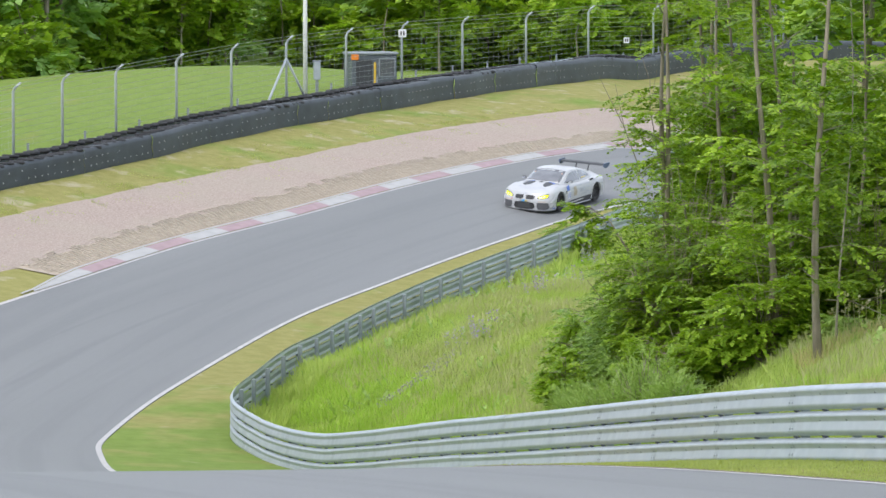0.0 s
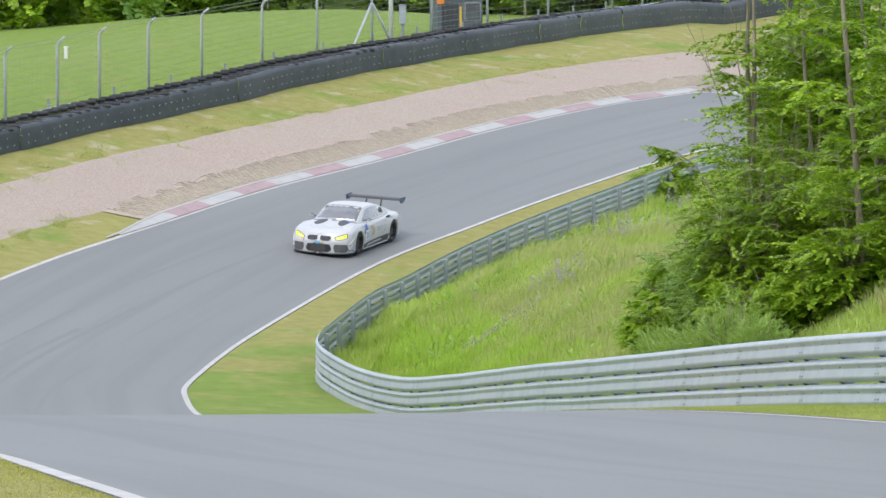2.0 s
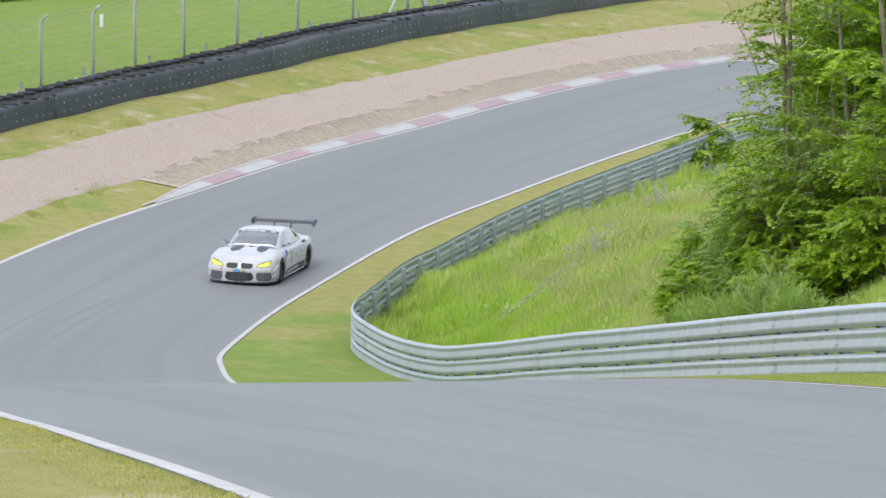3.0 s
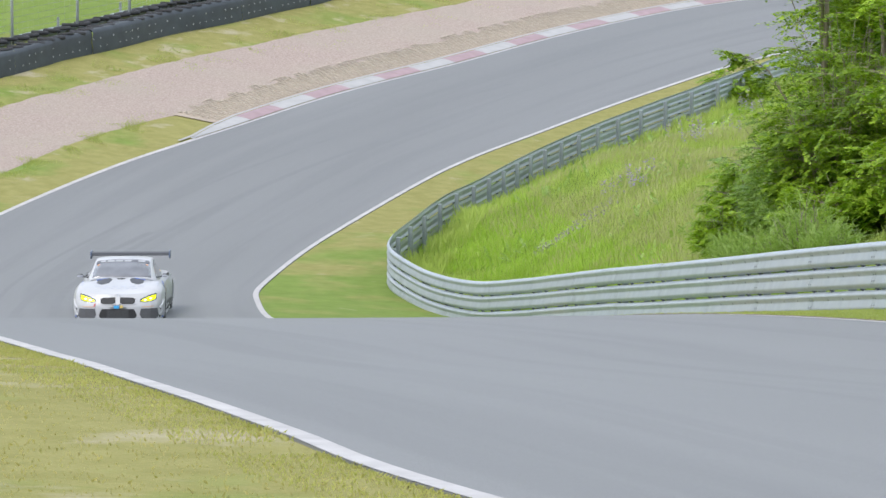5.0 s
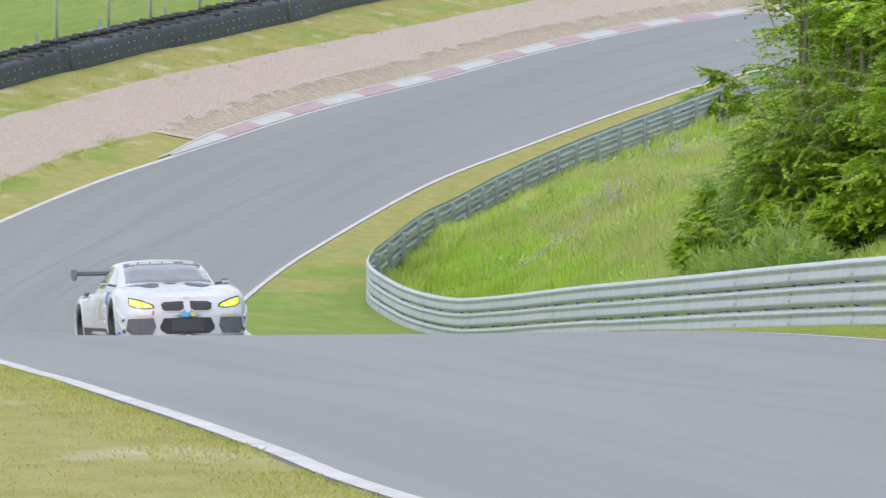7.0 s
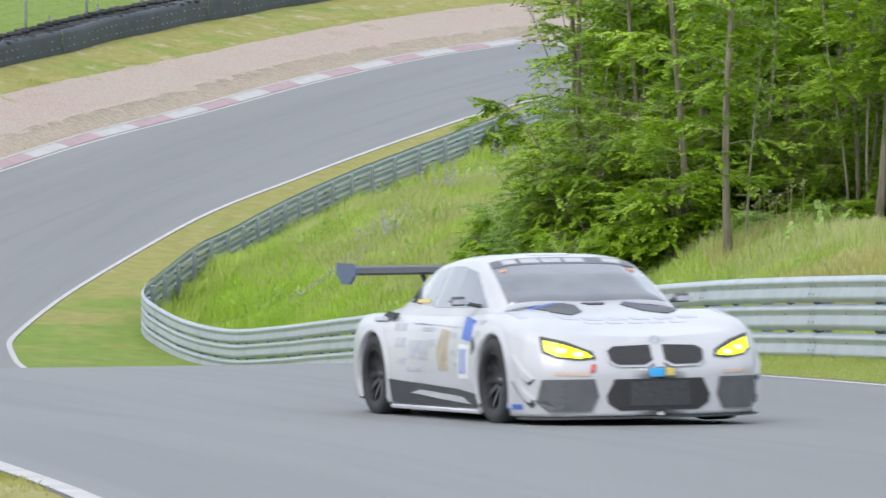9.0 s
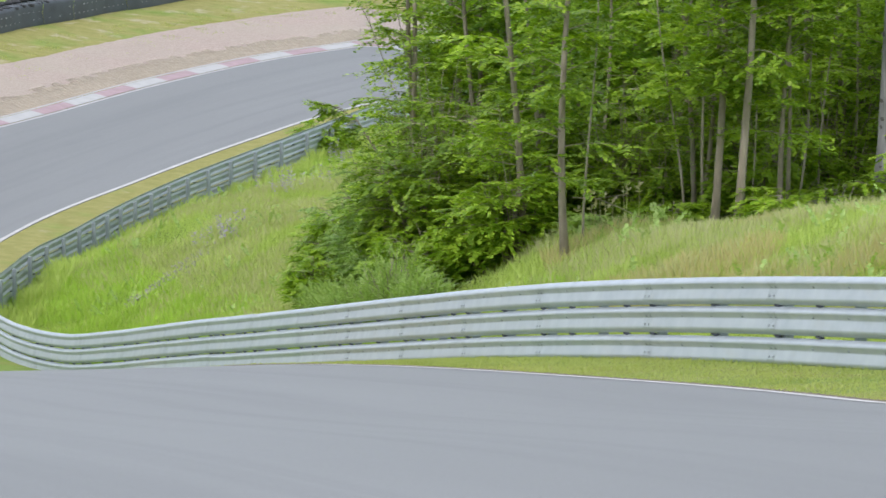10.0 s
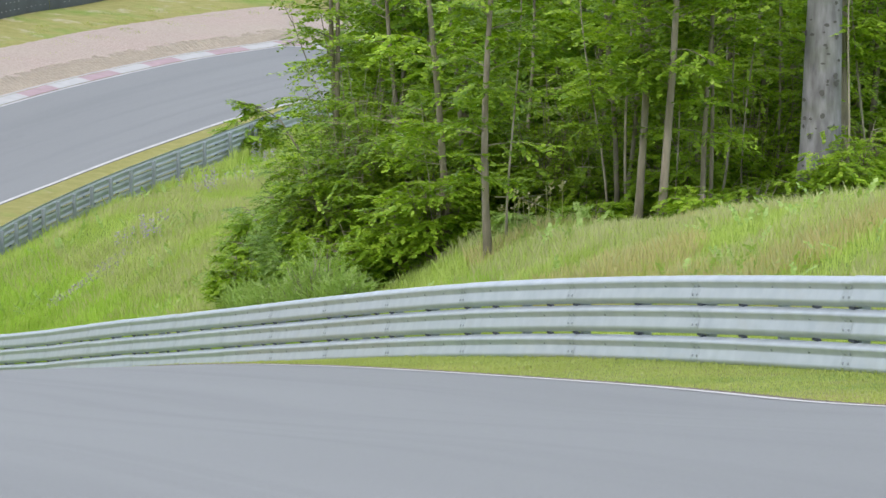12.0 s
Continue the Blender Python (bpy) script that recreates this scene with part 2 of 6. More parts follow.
LEAF_LIGHT = leaf_material("bright_leaf", (0.2, 0.35, 0.025), (0.48, 0.64, 0.07))
LEAF_GREY = leaf_material("grey_green_leaf", (0.3, 0.45, 0.11), (0.45, 0.58, 0.2))
LEAF_SMALL = leaf_material("small_birch_leaf", (0.18, 0.32, 0.06), (0.42, 0.56, 0.17))
LEAF_FAR = leaf_material("far_leaf", (0.15, 0.29, 0.025), (0.36, 0.54, 0.05))
# the far wood's haze is mixed into this paler leaf colour
LEAF_HAZED = leaf_material("hazed_distant_leaf", (0.22, 0.4, 0.1), (0.46, 0.66, 0.2))
BLADE = leaf_material("grass_blade", (0.44, 0.57, 0.12), (0.63, 0.72, 0.28))
BLADE_FRESH = leaf_material("fresh_grass_blade", (0.36, 0.56, 0.06), (0.52, 0.7, 0.15))
BLADE_DRY = leaf_material("dry_grass_blade", (0.47, 0.49, 0.24), (0.62, 0.61, 0.38))
BLADE_BROWN = leaf_material("brown_seed_grass", (0.52, 0.48, 0.22), (0.64, 0.56, 0.33))
BLADE_VERGE = leaf_material("mown_verge_blade", (0.44, 0.4, 0.15), (0.54, 0.47, 0.24))
BLADE_RAIL = leaf_material("rail_verge_blade", (0.35, 0.42, 0.11), (0.48, 0.52, 0.2))
BLADE_FRINGE = leaf_material("verge_fringe_blade", (0.4, 0.41, 0.13), (0.5, 0.48, 0.2))
WHITE_PAINT = plain("white_paint", (0.75, 0.75, 0.76), 0.5, vary=0.08)
STAKE_BARK = bark_material("pale_young_bark", (0.25, 0.22, 0.17), (0.42, 0.37, 0.3), 6)
HUT_GREY = plain("grey_hut_panel", (0.11, 0.13, 0.15), 0.6)
ORANGE = plain("orange_panel", (0.85, 0.25, 0.03), 0.5, vary=0.1)
YELLOW = plain("yellow_paint", (0.75, 0.5, 0.05), 0.5, vary=0.1)
STAKE = plain("bare_stake_wood", (0.4, 0.33, 0.22), 0.85)
# ---------------------------------------------------------------- ground, road, gravel
def build_ground():
    def axis(lo, hi, step, far):
        core = np.arange(lo, hi + step / 2, step)
        out = [far * (k / 14) ** 2.2 for k in range(1, 15)]
        return np.concatenate([lo - np.array(out)[::-1], core, hi + np.array(out)])

    xs, ys = axis(-34, 40, 0.8, 2500), axis(-6, 232, 0.8, 2500)
    gx, gy = np.meshgrid(xs, ys)
    x, y = gx.ravel(), gy.ravel()
    z = land(x, y)
    nx, ny = len(xs), len(ys)
    idx = np.arange(nx * ny).reshape(ny, nx)
    faces = np.stack([idx[:-1, :-1], idx[:-1, 1:], idx[1:, 1:], idx[1:, :-1]], -1).reshape(-1, 4)
    me = mesh_of("ground", np.column_stack([x, y, z]), faces, GRASS, None, True)
    inner = spline(INNER, 1.0)
    outer = spline(OUTER, 1.0)
    near_road = np.minimum(np.min(np.hypot(x[:, None] - inner[None, :, 0], y[:, None] - inner[None, :, 1]), 1), np.min(np.hypot(x[:, None] - outer[None, :, 0], y[:, None] - outer[None, :, 1]), 1)) if len(x) < 60000 else np.full(len(x), 9.0)
    d1 = (x - 3.4) * 0.982 + (y - 68.0) * 0.189
    d2 = (x + 3.4) * 0.93 - (y - 127.0) * 0.366
    inside = smooth01(np.minimum(d1, d2) / 2.0)
    back = (x + 15.6) * -0.898 + (y - 148.2) * 0.439
    field = smooth01(back / 3.0)
    dry = 0.62 * (1 - inside) * (1 - 0.75 * field) + 0.12 + 0.2 * smooth01((3 - near_road) / 3) * (1 - inside)
    dry = dry - 0.3 * ((x > 2) & (y < 62) & (y > 30)) * (1 - inside)
    dry = dry - 0.6 * smooth01((122 - y) / 16) * (1 - inside) * ((x > -12) & (y > 75))
    dry = dry - 0.3 * field
    # wood floor that takes the litter colour with the shade painted in
    litter_shade = smooth01((y - 79.5) / 3) * smooth01((x / np.maximum(y, 1) - 0.062) / 0.01) * (y < 140)
    bare = 0.1 + 0.13 * smooth01((back + 7) / 5) * (1 - field) + 0.24 * (1 - inside) * ((y < 55) & (x < 0)) + 0.08 * (1 - inside) * (y > 90) * (1 - field)
    for name, val in (("dry", dry), ("bare", bare), ("litter_shade", litter_shade)):
        a = me.attributes.new(name, "FLOAT", "POINT")
        a.data.foreach_set("value", val.astype(np.float32))
    thing("ground", "rolling grass ground beside the race track", "ground", kind="structure", data=me)


def ribbon(name, line, width, lift, material, rows=1):
    nn = normals_of(line)
    return draped(name, line - nn * width / 2, line + nn * width / 2, rows, lift, material)


def build_road():
    inner, outer = fit_count(spline(INNER, 0.5), 460), fit_count(spline(OUTER, 0.5), 460)
    road = thing("road", "grey asphalt race track bending through a dip", "road", kind="structure", data=draped("road", inner, outer, 16, 0.016, ASPHALT))
    for line in (inner, outer):
        n = len(line)
        z = land(line[:, 0], line[:, 1])
        v = np.vstack([np.column_stack([line, z + 0.016]), np.column_stack([line, z - 0.08])])
        part("road_edge", mesh_of("road_edge", v, [(i, i + 1, n + i + 1, n + i) for i in range(n - 1)], ASPHALT), road, "worn asphalt edge")
    i2, o2 = spline(INNER, 0.5), spline(OUTER, 0.5)
    part("edge_line", ribbon("edge_line", i2 + normals_of(i2) * -0.08, 0.14, 0.021, WHITE_LINE), road, "thin white painted edge line")
    o3 = o2 + normals_of(o2) * 0.085
    k = int(np.argmin(np.hypot(o2[:, 0] + 13.0, o2[:, 1] - 134.0)))
    part("edge_line", ribbon("edge_line", o3[k:], 0.16, 0.021, WHITE_LINE), road, "thin white painted edge line")
    part("edge_line", ribbon("edge_line", o3[:k + 1], 0.1, 0.021, WHITE_LINE), road, "thin white painted edge line")
    for s, a, b, w in ((0.42, 130, 262, 0.2), (0.57, 110, 250, 0.14), (0.5, 175, 275, 0.22), (0.3, 190, 262, 0.14)):
        n = b - a
        wob = s + 0.05 * np.sin(np.linspace(0, 3.1, n))
        line = inner[a:b] * (1 - wob[:, None]) + outer[a:b] * wob[:, None]
        part("skid_mark", ribbon("skid_mark", line, w, 0.019, SKID), road, "faint dark tyre mark")


def build_gravel():
    low = spline([(-28, 102), (-23, 112.5), (-20, 120), (-18.2, 125.6), (-16.7, 131), (-15.0, 135), (-13.9, 137.0), (-12.5, 137.9), (-11.25, 140.9), (-7.5, 148.3), (-3.6, 155.4), (0.4, 162.6), (4.2, 169), (8, 175.5), (14, 185)], 0.25)
    top = spline([(-30, 115), (-22, 130.4), (-15.6, 143.6), (-13.1, 148.2), (-10.3, 153.2), (-5.8, 161), (-4.1, 164.3), (0.4, 172.5), (5.2, 180), (9, 184.6), (13, 190), (20, 200)], 0.25)
    n, rows = 460, 26
    low, top = fit_count(low, n), fit_count(top, n)

    across = top - low
    across = across / np.hypot(*across.T)[:, None]

    def ragged(line, amount, seed):
        k = [noise.noise(Vector((x * 0.35, y * 0.35, seed))) + 0.6 * noise.noise(Vector((x * 1.6, y * 1.6, seed))) for x, y in line]
        return line + across * (np.array(k) * amount)[:, None]

    low, top = ragged(low, 0.18, 4), ragged(top, 0.4, 8)
    # the stones thin out into the turf at both edges
    sheet = draped("gravel_trap", low, top, rows, lambda q: 0.028 - 0.045 * (max(0, 1 - q * rows) + max(0, 1 - (1 - q) * rows)), GRAVEL)
    thing("gravel_trap", "pale pinkish gravel trap outside the bend", "gravel", kind="structure", data=sheet)


# ---------------------------------------------------------------- guardrail
def sweep(line, lift, profile, closed=False):
    """Vertices and faces of a profile (offset to the left, height) swept along a plan line on the land."""
    nn = normals_of(line)
    base = lift if isinstance(lift, np.ndarray) else land(line[:, 0], line[:, 1]) + lift
    k, n = len(profile), len(line)
    v = np.empty((n, k, 3))
    for j, (o, h) in enumerate(profile):
        v[:, j, :2] = line + nn * o
        v[:, j, 2] = base + h
    f = []
    for i in range(n - 1):
        for j in range(k if closed else k - 1):
            a, b = i * k + j, i * k + (j + 1) % k
            f.append((a, b, b + k, a + k))
    return v.reshape(-1, 3), f


W_FRONT = [(0.0, 0.0), (-0.045, 0.026), (-0.066, 0.05), (-0.064, 0.078), (-0.03, 0.165), (-0.026, 0.188), (-0.058, 0.228), (-0.064, 0.246), (-0.05, 0.27), (0.0, 0.31)]
W_FRONT = [(o, h * 1.09) for o, h in W_FRONT]
W_BEAM = [(-o, h) for o, h in W_FRONT] + [(-o - 0.006, h) for o, h in reversed(W_FRONT)]


def build_guardrail():
    rail = thing("guardrail", "galvanised steel guardrail of three corrugated beams", "guardrail")
    line = spline(RAIL, 0.569)
    nn = normals_of(line)
    # the road lies to the left of the line as it runs out and round the bend
    ground = land(line[:, 0], line[:, 1])
    k = np.ones(9) / 9
    ground = np.convolve(np.pad(ground, 4, mode="edge"), k, "valid")
    # the rail sinks a little towards the turn
    run = np.concatenate([[0], np.cumsum(np.hypot(*np.diff(line, axis=0).T))])
    turn = run[int(np.argmax(line[:, 1] > 112))]
    ground = ground + np.interp(run - turn, [-48, -40, -34, -27, -23, -19, -13, -7, 0], [-0.055, -0.02, 0.0, -0.02, -0.08, -0.15, -0.18, -0.12, 0])
    rng = random.Random(4)
    per = 8
    bolt = from_bm("bolt", cyl_bm(0.02, 0.014, 0.02, 7, axis="y"), DULL_STEEL)

    def at_run(r, off, up):
        """A place on the rail: metres along it, out towards the road, above its foot."""
        x, y = np.interp(r, run, line[:, 0]), np.interp(r, run, line[:, 1])
        mx, my = np.interp(r, run, nn[:, 0]), np.interp(r, run, nn[:, 1])
        return pose(x + mx * off, y + my * off, float(np.interp(r, run, ground)) + up, 0, 0, math.degrees(math.atan2(my, mx)) + 90)

    for i in range(0, len(line) - per, per):
        seg = slice(i, i + per + 1)
        for tier in range(3):
            side, rise = rng.uniform(-0.004, 0.004), 0.04 + 0.362 * tier + rng.uniform(-0.006, 0.006)
            v, f = sweep(line[seg] + nn[seg] * side, ground[seg] + rise, W_BEAM, True)
            me = mesh_of("beam", v, f, STEEL, smooth=True)
            beam = part("beam", me, rail)
            lap = line[i:i + 2] + nn[i:i + 2] * side
            lap = np.stack([lap[0], lap[0] + (lap[1] - lap[0]) * 0.5])
            level = np.array([ground[i], (ground[i] + ground[i + 1]) / 2]) + rise
            v, f = sweep(lap, level, [(o + 0.0015, 0.004 + h * 0.976) for o, h in W_BEAM], True)
            part("splice", mesh_of("splice", v, f, SPLICE, smooth=True), beam, "overlapping bolted joint")
            if line[i, 1] < 75:
                for d, h in ((0.06, 0.1), (0.06, 0.2), (0.2, 0.1), (0.2, 0.2), (1.2, 0.2), (2.3, 0.2), (3.4, 0.2)):
                    part("bolt", bolt, beam, "dark bolt head", at_run(run[i] + d, side + (0.06 if h < 0.15 else 0.036), rise + h * 1.09))
    me = from_bm("post", box_bm(0.1, 0.12, 1.52, 0.012, (0, 0, 0.31)), RAIL_POST)
    r = 0.05
    while r < run[-1]:
        part("post", me, rail, at=at_run(r, -0.12, -0.05))
        r += float(np.interp(r, [95, 103, 111, 118], [2.275, 1.5, 1.9, 2.4]))
    spacer = from_bm("spacer", box_bm(0.17, 0.05, 0.03, 0.006), SPACER)
    for i in range(0, len(line) - per, per):
        for d in (0.09, 2.3) if (i // per) % 2 else (0.09, 1.1, 3.3):
            for tier in range(2):
                part("spacer", spacer, rail, at=at_run(run[i] + d, -0.01, 0.39 + 0.362 * tier))


# ---------------------------------------------------------------- kerb and grid pavers
def build_kerb():
    kerb = thing("kerb", "flat kerb of faded red and white painted blocks", "kerb", kind="structure")
    edge = spline(OUTER, 0.2394)
    s0 = int(np.argmin(np.hypot(edge[:, 0] + 13.4, edge[:, 1] - 133.2)))
    edge = edge[:s0 + 1][::-1]
    nn = -normals_of(edge)
    if nn[5, 0] > 0:
        nn = -nn
    width = np.interp(np.arange(len(edge)), [0, 4, 12, 20, 9999], [0.02, 0.08, 0.4, 0.58, 0.58])
    first, n_block = 20, 10
    for b in range(21):
        lo = 3 if b == 0 else first + (b - 1) * n_block
        seg = slice(lo, first + b * n_block + 1)
        l, m, w = edge[seg], nn[seg], width[seg]
        if first + b * n_block >= len(edge):
            break
        near, far = l + m * 0.03, l + m * (0.03 + w[:, None])
        part("kerb_block", draped("kerb_block", near, far, 3, lambda s: 0.02 + 0.03 * math.sin(s * 2.2), KERB_WHITE if b % 2 == 0 else KERB_RED), kerb, "white painted block" if b % 2 == 0 else "faded red painted block")
    l, m, w = edge[:230], nn[:230], width[:230]
    part("back_edge", draped("back_edge", l + m * (w + 0.05)[:, None], l + m * (w + 0.15)[:, None], 1, 0.05, KERB_WHITE), kerb, "pale concrete back edge")
    # grid pavers behind the kerb
    pav = thing("grid_pavers", "concrete grid pavers filled with gravel behind the kerb", "paving", kind="stuff")
    verts, faces = [], []
    rng = random.Random(9)
    for i in range(16, min(228, len(edge) - 1)):
        t = edge[i + 1] - edge[i - 1]
        t = t / np.hypot(*t)
        for r in range(12):
            o = width[i] + 0.3 + r * 0.135
            c = edge[i] + nn[i] * o + t * (0.12 * (r % 2) + rng.uniform(-0.01, 0.01))
            # gravel lies over the far rows here and there
            if r > 8 and noise.noise(Vector((c[0] * 1.3, c[1] * 1.3, 3))) > 0.3 - 0.1 * (r - 8):
                continue
            z = float(land(c[0], c[1])) + 0.034
            k = len(verts)
            hx, hy, h = 0.085, 0.036, 0.024 + rng.uniform(-0.008, 0.008)
            for dz, sh in ((0, 1.0), (h, 0.8)):
                for sx, sy in ((-1, -1), (1, -1), (1, 1), (-1, 1)):
                    q = c + t * hx * sx * sh + nn[i] * hy * sy * sh
                    verts.append((q[0], q[1], z + dz))
            faces += [(k + 4, k + 5, k + 6, k + 7), (k, k + 1, k + 5, k + 4), (k + 1, k + 2, k + 6, k + 5), (k + 2, k + 3, k + 7, k + 6), (k + 3, k, k + 4, k + 7)]
    part("paver_ribs", mesh_of("paver_ribs", verts, faces, CONCRETE), pav)
    l, m, w = edge[14:228], nn[14:228], width[14:228]
    part("paver_bed", draped("paver_bed", l + m * (w + 0.16)[:, None], l + m * (w + 1.9)[:, None], 2, lambda q: 0.034 - 0.03 * max(0, q - 0.6), PAVER_BED), pav)


# ---------------------------------------------------------------- tyre wall
def build_tyre_wall():
    wall = thing("tyre_wall", "long tyre wall wrapped in black conveyor belt with bolts", "tyre barrier")
    line = spline(WALL, 0.4)
    nn = normals_of(line)
    rng = random.Random(2)
    line = line + nn * np.array([0.05 * math.sin(i * 0.37) + 0.04 * math.sin(i * 0.11) for i in range(len(line))])[:, None]
    ground = land(line[:, 0], line[:, 1])
    face = [(0.0, -0.1), (-0.02, 0.2), (0.03, 0.5), (-0.01, 0.82), (0.03, 0.95), (0.12, 1.0), (0.6, 0.98)]
    per = 6
    for i in range(0, len(line) - per, per):
        seg = slice(i, i + per + 1)
        off = rng.uniform(-0.03, 0.03)
        tall = float(np.interp(line[i, 1], [140, 190], [0.82, 1.0]))
        v, f = sweep(line[seg], ground[seg] + rng.uniform(-0.02, 0.02), [(o + off, h * tall) for o, h in face])
        belt = part("belt", mesh_of("belt", v, f, BELT, smooth=True), wall)
        bv, bf = [], []
        for j in range(per):
            p, m = line[i + j], nn[i + j]
            t = np.array([m[1], -m[0]])
            for h in (0.28, 0.62):
                if rng.random() < 0.35:
                    continue
                k = len(bv)
                c = p + m * (off - 0.045)
                r = rng.uniform(0.018, 0.03)
                for sx, sz in ((-1, -1), (1, -1), (1, 1), (-1, 1)):
                    q = c + t * r * sx
                    bv.append((q[0], q[1], ground[i + j] + h * tall + r * sz))
                q = c - m * 0.03
                bv.append((q[0], q[1], ground[i + j] + h * tall))
                bf += [(k, k + 1, k + 4), (k + 1, k + 2, k + 4), (k + 2, k + 3, k + 4), (k + 3, k, k + 4)]
        part("bolts", mesh_of("bolts", bv, bf, BOLT), belt, "pale bolt heads")
    # tyre tops
    n, k = 12, 6
    tv, tf = [], []
    for a in range(n):
        for b in range(k):
            r = 0.24 + 0.075 * math.cos(2 * math.pi * b / k)
            tv.append((r * math.cos(2 * math.pi * a / n), r * math.sin(2 * math.pi * a / n), 0.07 * math.sin(2 * math.pi * b / k)))
            tf.append((a * k + b, ((a + 1) % n) * k + b, ((a + 1) % n) * k + (b + 1) % k, a * k + (b + 1) % k))
    tyre = mesh_of("tyre", tv, tf, TYRE_OLD, smooth=True)
    step = spline(WALL, 0.62)
    sn = normals_of(step)
    for row in (0.36, 0.98):
        for i in range(len(step)):
            p = step[i] + sn[i] * (row + rng.uniform(-0.05, 0.05))
            part("tyre", tyre, wall, at=pose(p[0], p[1], float(land(p[0], p[1])) + 0.875 * float(np.interp(p[1], [140, 190], [0.82, 1.0])) + rng.uniform(-0.015, 0.015), rng.uniform(-5, 5), rng.uniform(-5, 5), rng.uniform(0, 90)))
    # the steel rail at its back
    rail = thing("back_rail", "plain steel rail along the back of the tyre wall", "guardrail")
    for i in range(0, len(line) - 10, 10):
        seg = slice(i, i + 11)
        v, f = sweep(line[seg] + nn[seg] * 1.3, ground[seg] + 0.66, [(0, 0), (-0.06, 0.08), (-0.06, 0.22), (0, 0.3), (0.02, 0.3), (0.02, 0)], True)
        part("beam", mesh_of("beam", v, f, STEEL), rail)
        p = line[i] + nn[i] * 1.42
        part("post", from_bm("post", box_bm(0.08, 0.12, 1.4, 0, (0, 0, 0.55)), DULL_STEEL), rail, at=pose(p[0], p[1], ground[i]))


# ---------------------------------------------------------------- debris fence
POSTS = [(-23.6, 134.6), (-21.7, 138.4), (-19.9, 142), (-18.1, 145.4), (-16.6, 148.2), (-15.4, 151.0), (-13.9, 153.9), (-12.2, 157.2), (-10.2, 161.3), (-8.3, 165.4), (-6.3, 169.5), (-4.0, 174.2), (-1.75, 179), (0.85, 184.2), (3.75, 190.6), (6.8, 197.4), (10.2, 204.6), (13.6, 211), (17.5, 217)]


def tube(path, r, n=6):
    """A round bar along 3D points."""
    p = [Vector(q) for q in path]
    v, f = [], []
    for i, q in enumerate(p):
        d = (p[min(i + 1, len(p) - 1)] - p[max(i - 1, 0)]).normalized()
        a = d.orthogonal().normalized()
        b = d.cross(a)
        rr = r[i] if isinstance(r, (list, tuple)) else r
        for k in range(n):
            w = 2 * math.pi * k / n
            v.append(q + (a * math.cos(w) + b * math.sin(w)) * rr)
    for i in range(len(p) - 1):
        for k in range(n):
            f.append((i * n + k, i * n + (k + 1) % n, (i + 1) * n + (k + 1) % n, (i + 1) * n + k))
    f.append(tuple(reversed(range(n))))
    f.append(tuple(range((len(p) - 1) * n, len(p) * n)))
    return v, f


def build_fence():
    fence = thing("debris_fence", "tall grey wire debris fence with posts angled at the top", "fence")
    pts = np.array(POSTS)
    nn = normals_of(pts)
    tops = []
    for (x, y), m in zip(pts, nn):
        z = float(land(x, y))
        h = 3.0
        path = [(x, y, z - 0.2), (x, y, z + h), (x - m[0] * 0.1, y - m[1] * 0.1, z + h + 0.16), (x - m[0] * 0.3, y - m[1] * 0.3, z + h + 0.32)]
        v, f = tube(path, 0.05, 8)
        part("post", mesh_of("post", v, f, POST_GREY, smooth=True), fence)
        tops.append((path, z))
    heights = [1.0 + 0.22 * k for k in range(10)]
    for (pa, za), (pb, zb) in zip(tops[:-1], tops[1:]):
        verts, faces = [], []

        def wire(a, b, r):
            k = len(verts)
            v, f = tube([a, b], r, 3)
            verts.extend(v)
            faces.extend([tuple(i + k for i in q) for q in f])

        for h in heights:
            wire((pa[0][0], pa[0][1], za + h), (pb[0][0], pb[0][1], zb + h), 0.007)
        for j in (2, 3):
            wire(pa[j], pb[j], 0.01)
        for s in np.arange(0.08, 1, 0.08):
            a = Vector((pa[0][0], pa[0][1], za + 0.9)).lerp(Vector((pb[0][0], pb[0][1], zb + 0.9)), s)
            wire(a, a + Vector((0, 0, 2.05)), 0.0022)
        part("wire_mesh", mesh_of("wire_mesh", verts, faces, POST_GREY), fence, "thin steel wire mesh")
    # two raking struts at the corner post
    i = 10
    x, y = pts[i]
    z = float(land(x, y))
    for s in (-1, 1):
        d = pts[i + s] - pts[i]
        d = d / np.hypot(*d) * 2.3
        v, f = tube([(x, y, z + 2.4), (x + d[0], y + d[1], float(land(x + d[0], y + d[1])))], 0.05, 8)
        part("strut", mesh_of("strut", v, f, POST_GREY, smooth=True), fence, "raking steel strut")


# ---------------------------------------------------------------- the race car (x ahead, y to its left, z up)
CAR_WHITE = Mat("white_car_paint", 0.36, 0.0, 0.45)
CAR_WHITE.colour(CAR_WHITE.ramp(CAR_WHITE.noise(1.6, 5), [(0.3, (0.47, 0.48, 0.505)), (0.7, (0.545, 0.55, 0.575))]))
CAR_WHITE.b.inputs["Coat Weight"].default_value = 0.3
CAR_WHITE = CAR_WHITE.m
CARBON = plain("carbon_grey", (0.055, 0.058, 0.065), 0.45, vary=0.25, scale=12)
GREY_PANEL = plain("grey_bumper_panel", (0.105, 0.107, 0.118), 0.5, vary=0.2, scale=9)
BLACK_MESH = plain("black_mesh_grille", (0.03, 0.03, 0.034), 0.5, vary=0.4, scale=40, bump=0.6)
CAR_GLASS = Mat("tinted_car_glass", 0.06, 0.0, 0.9)
CAR_GLASS.colour(CAR_GLASS.ramp(CAR_GLASS.noise(2.0, 3), [(0.3, (0.09, 0.093, 0.108)), (0.7, (0.15, 0.153, 0.172))]))
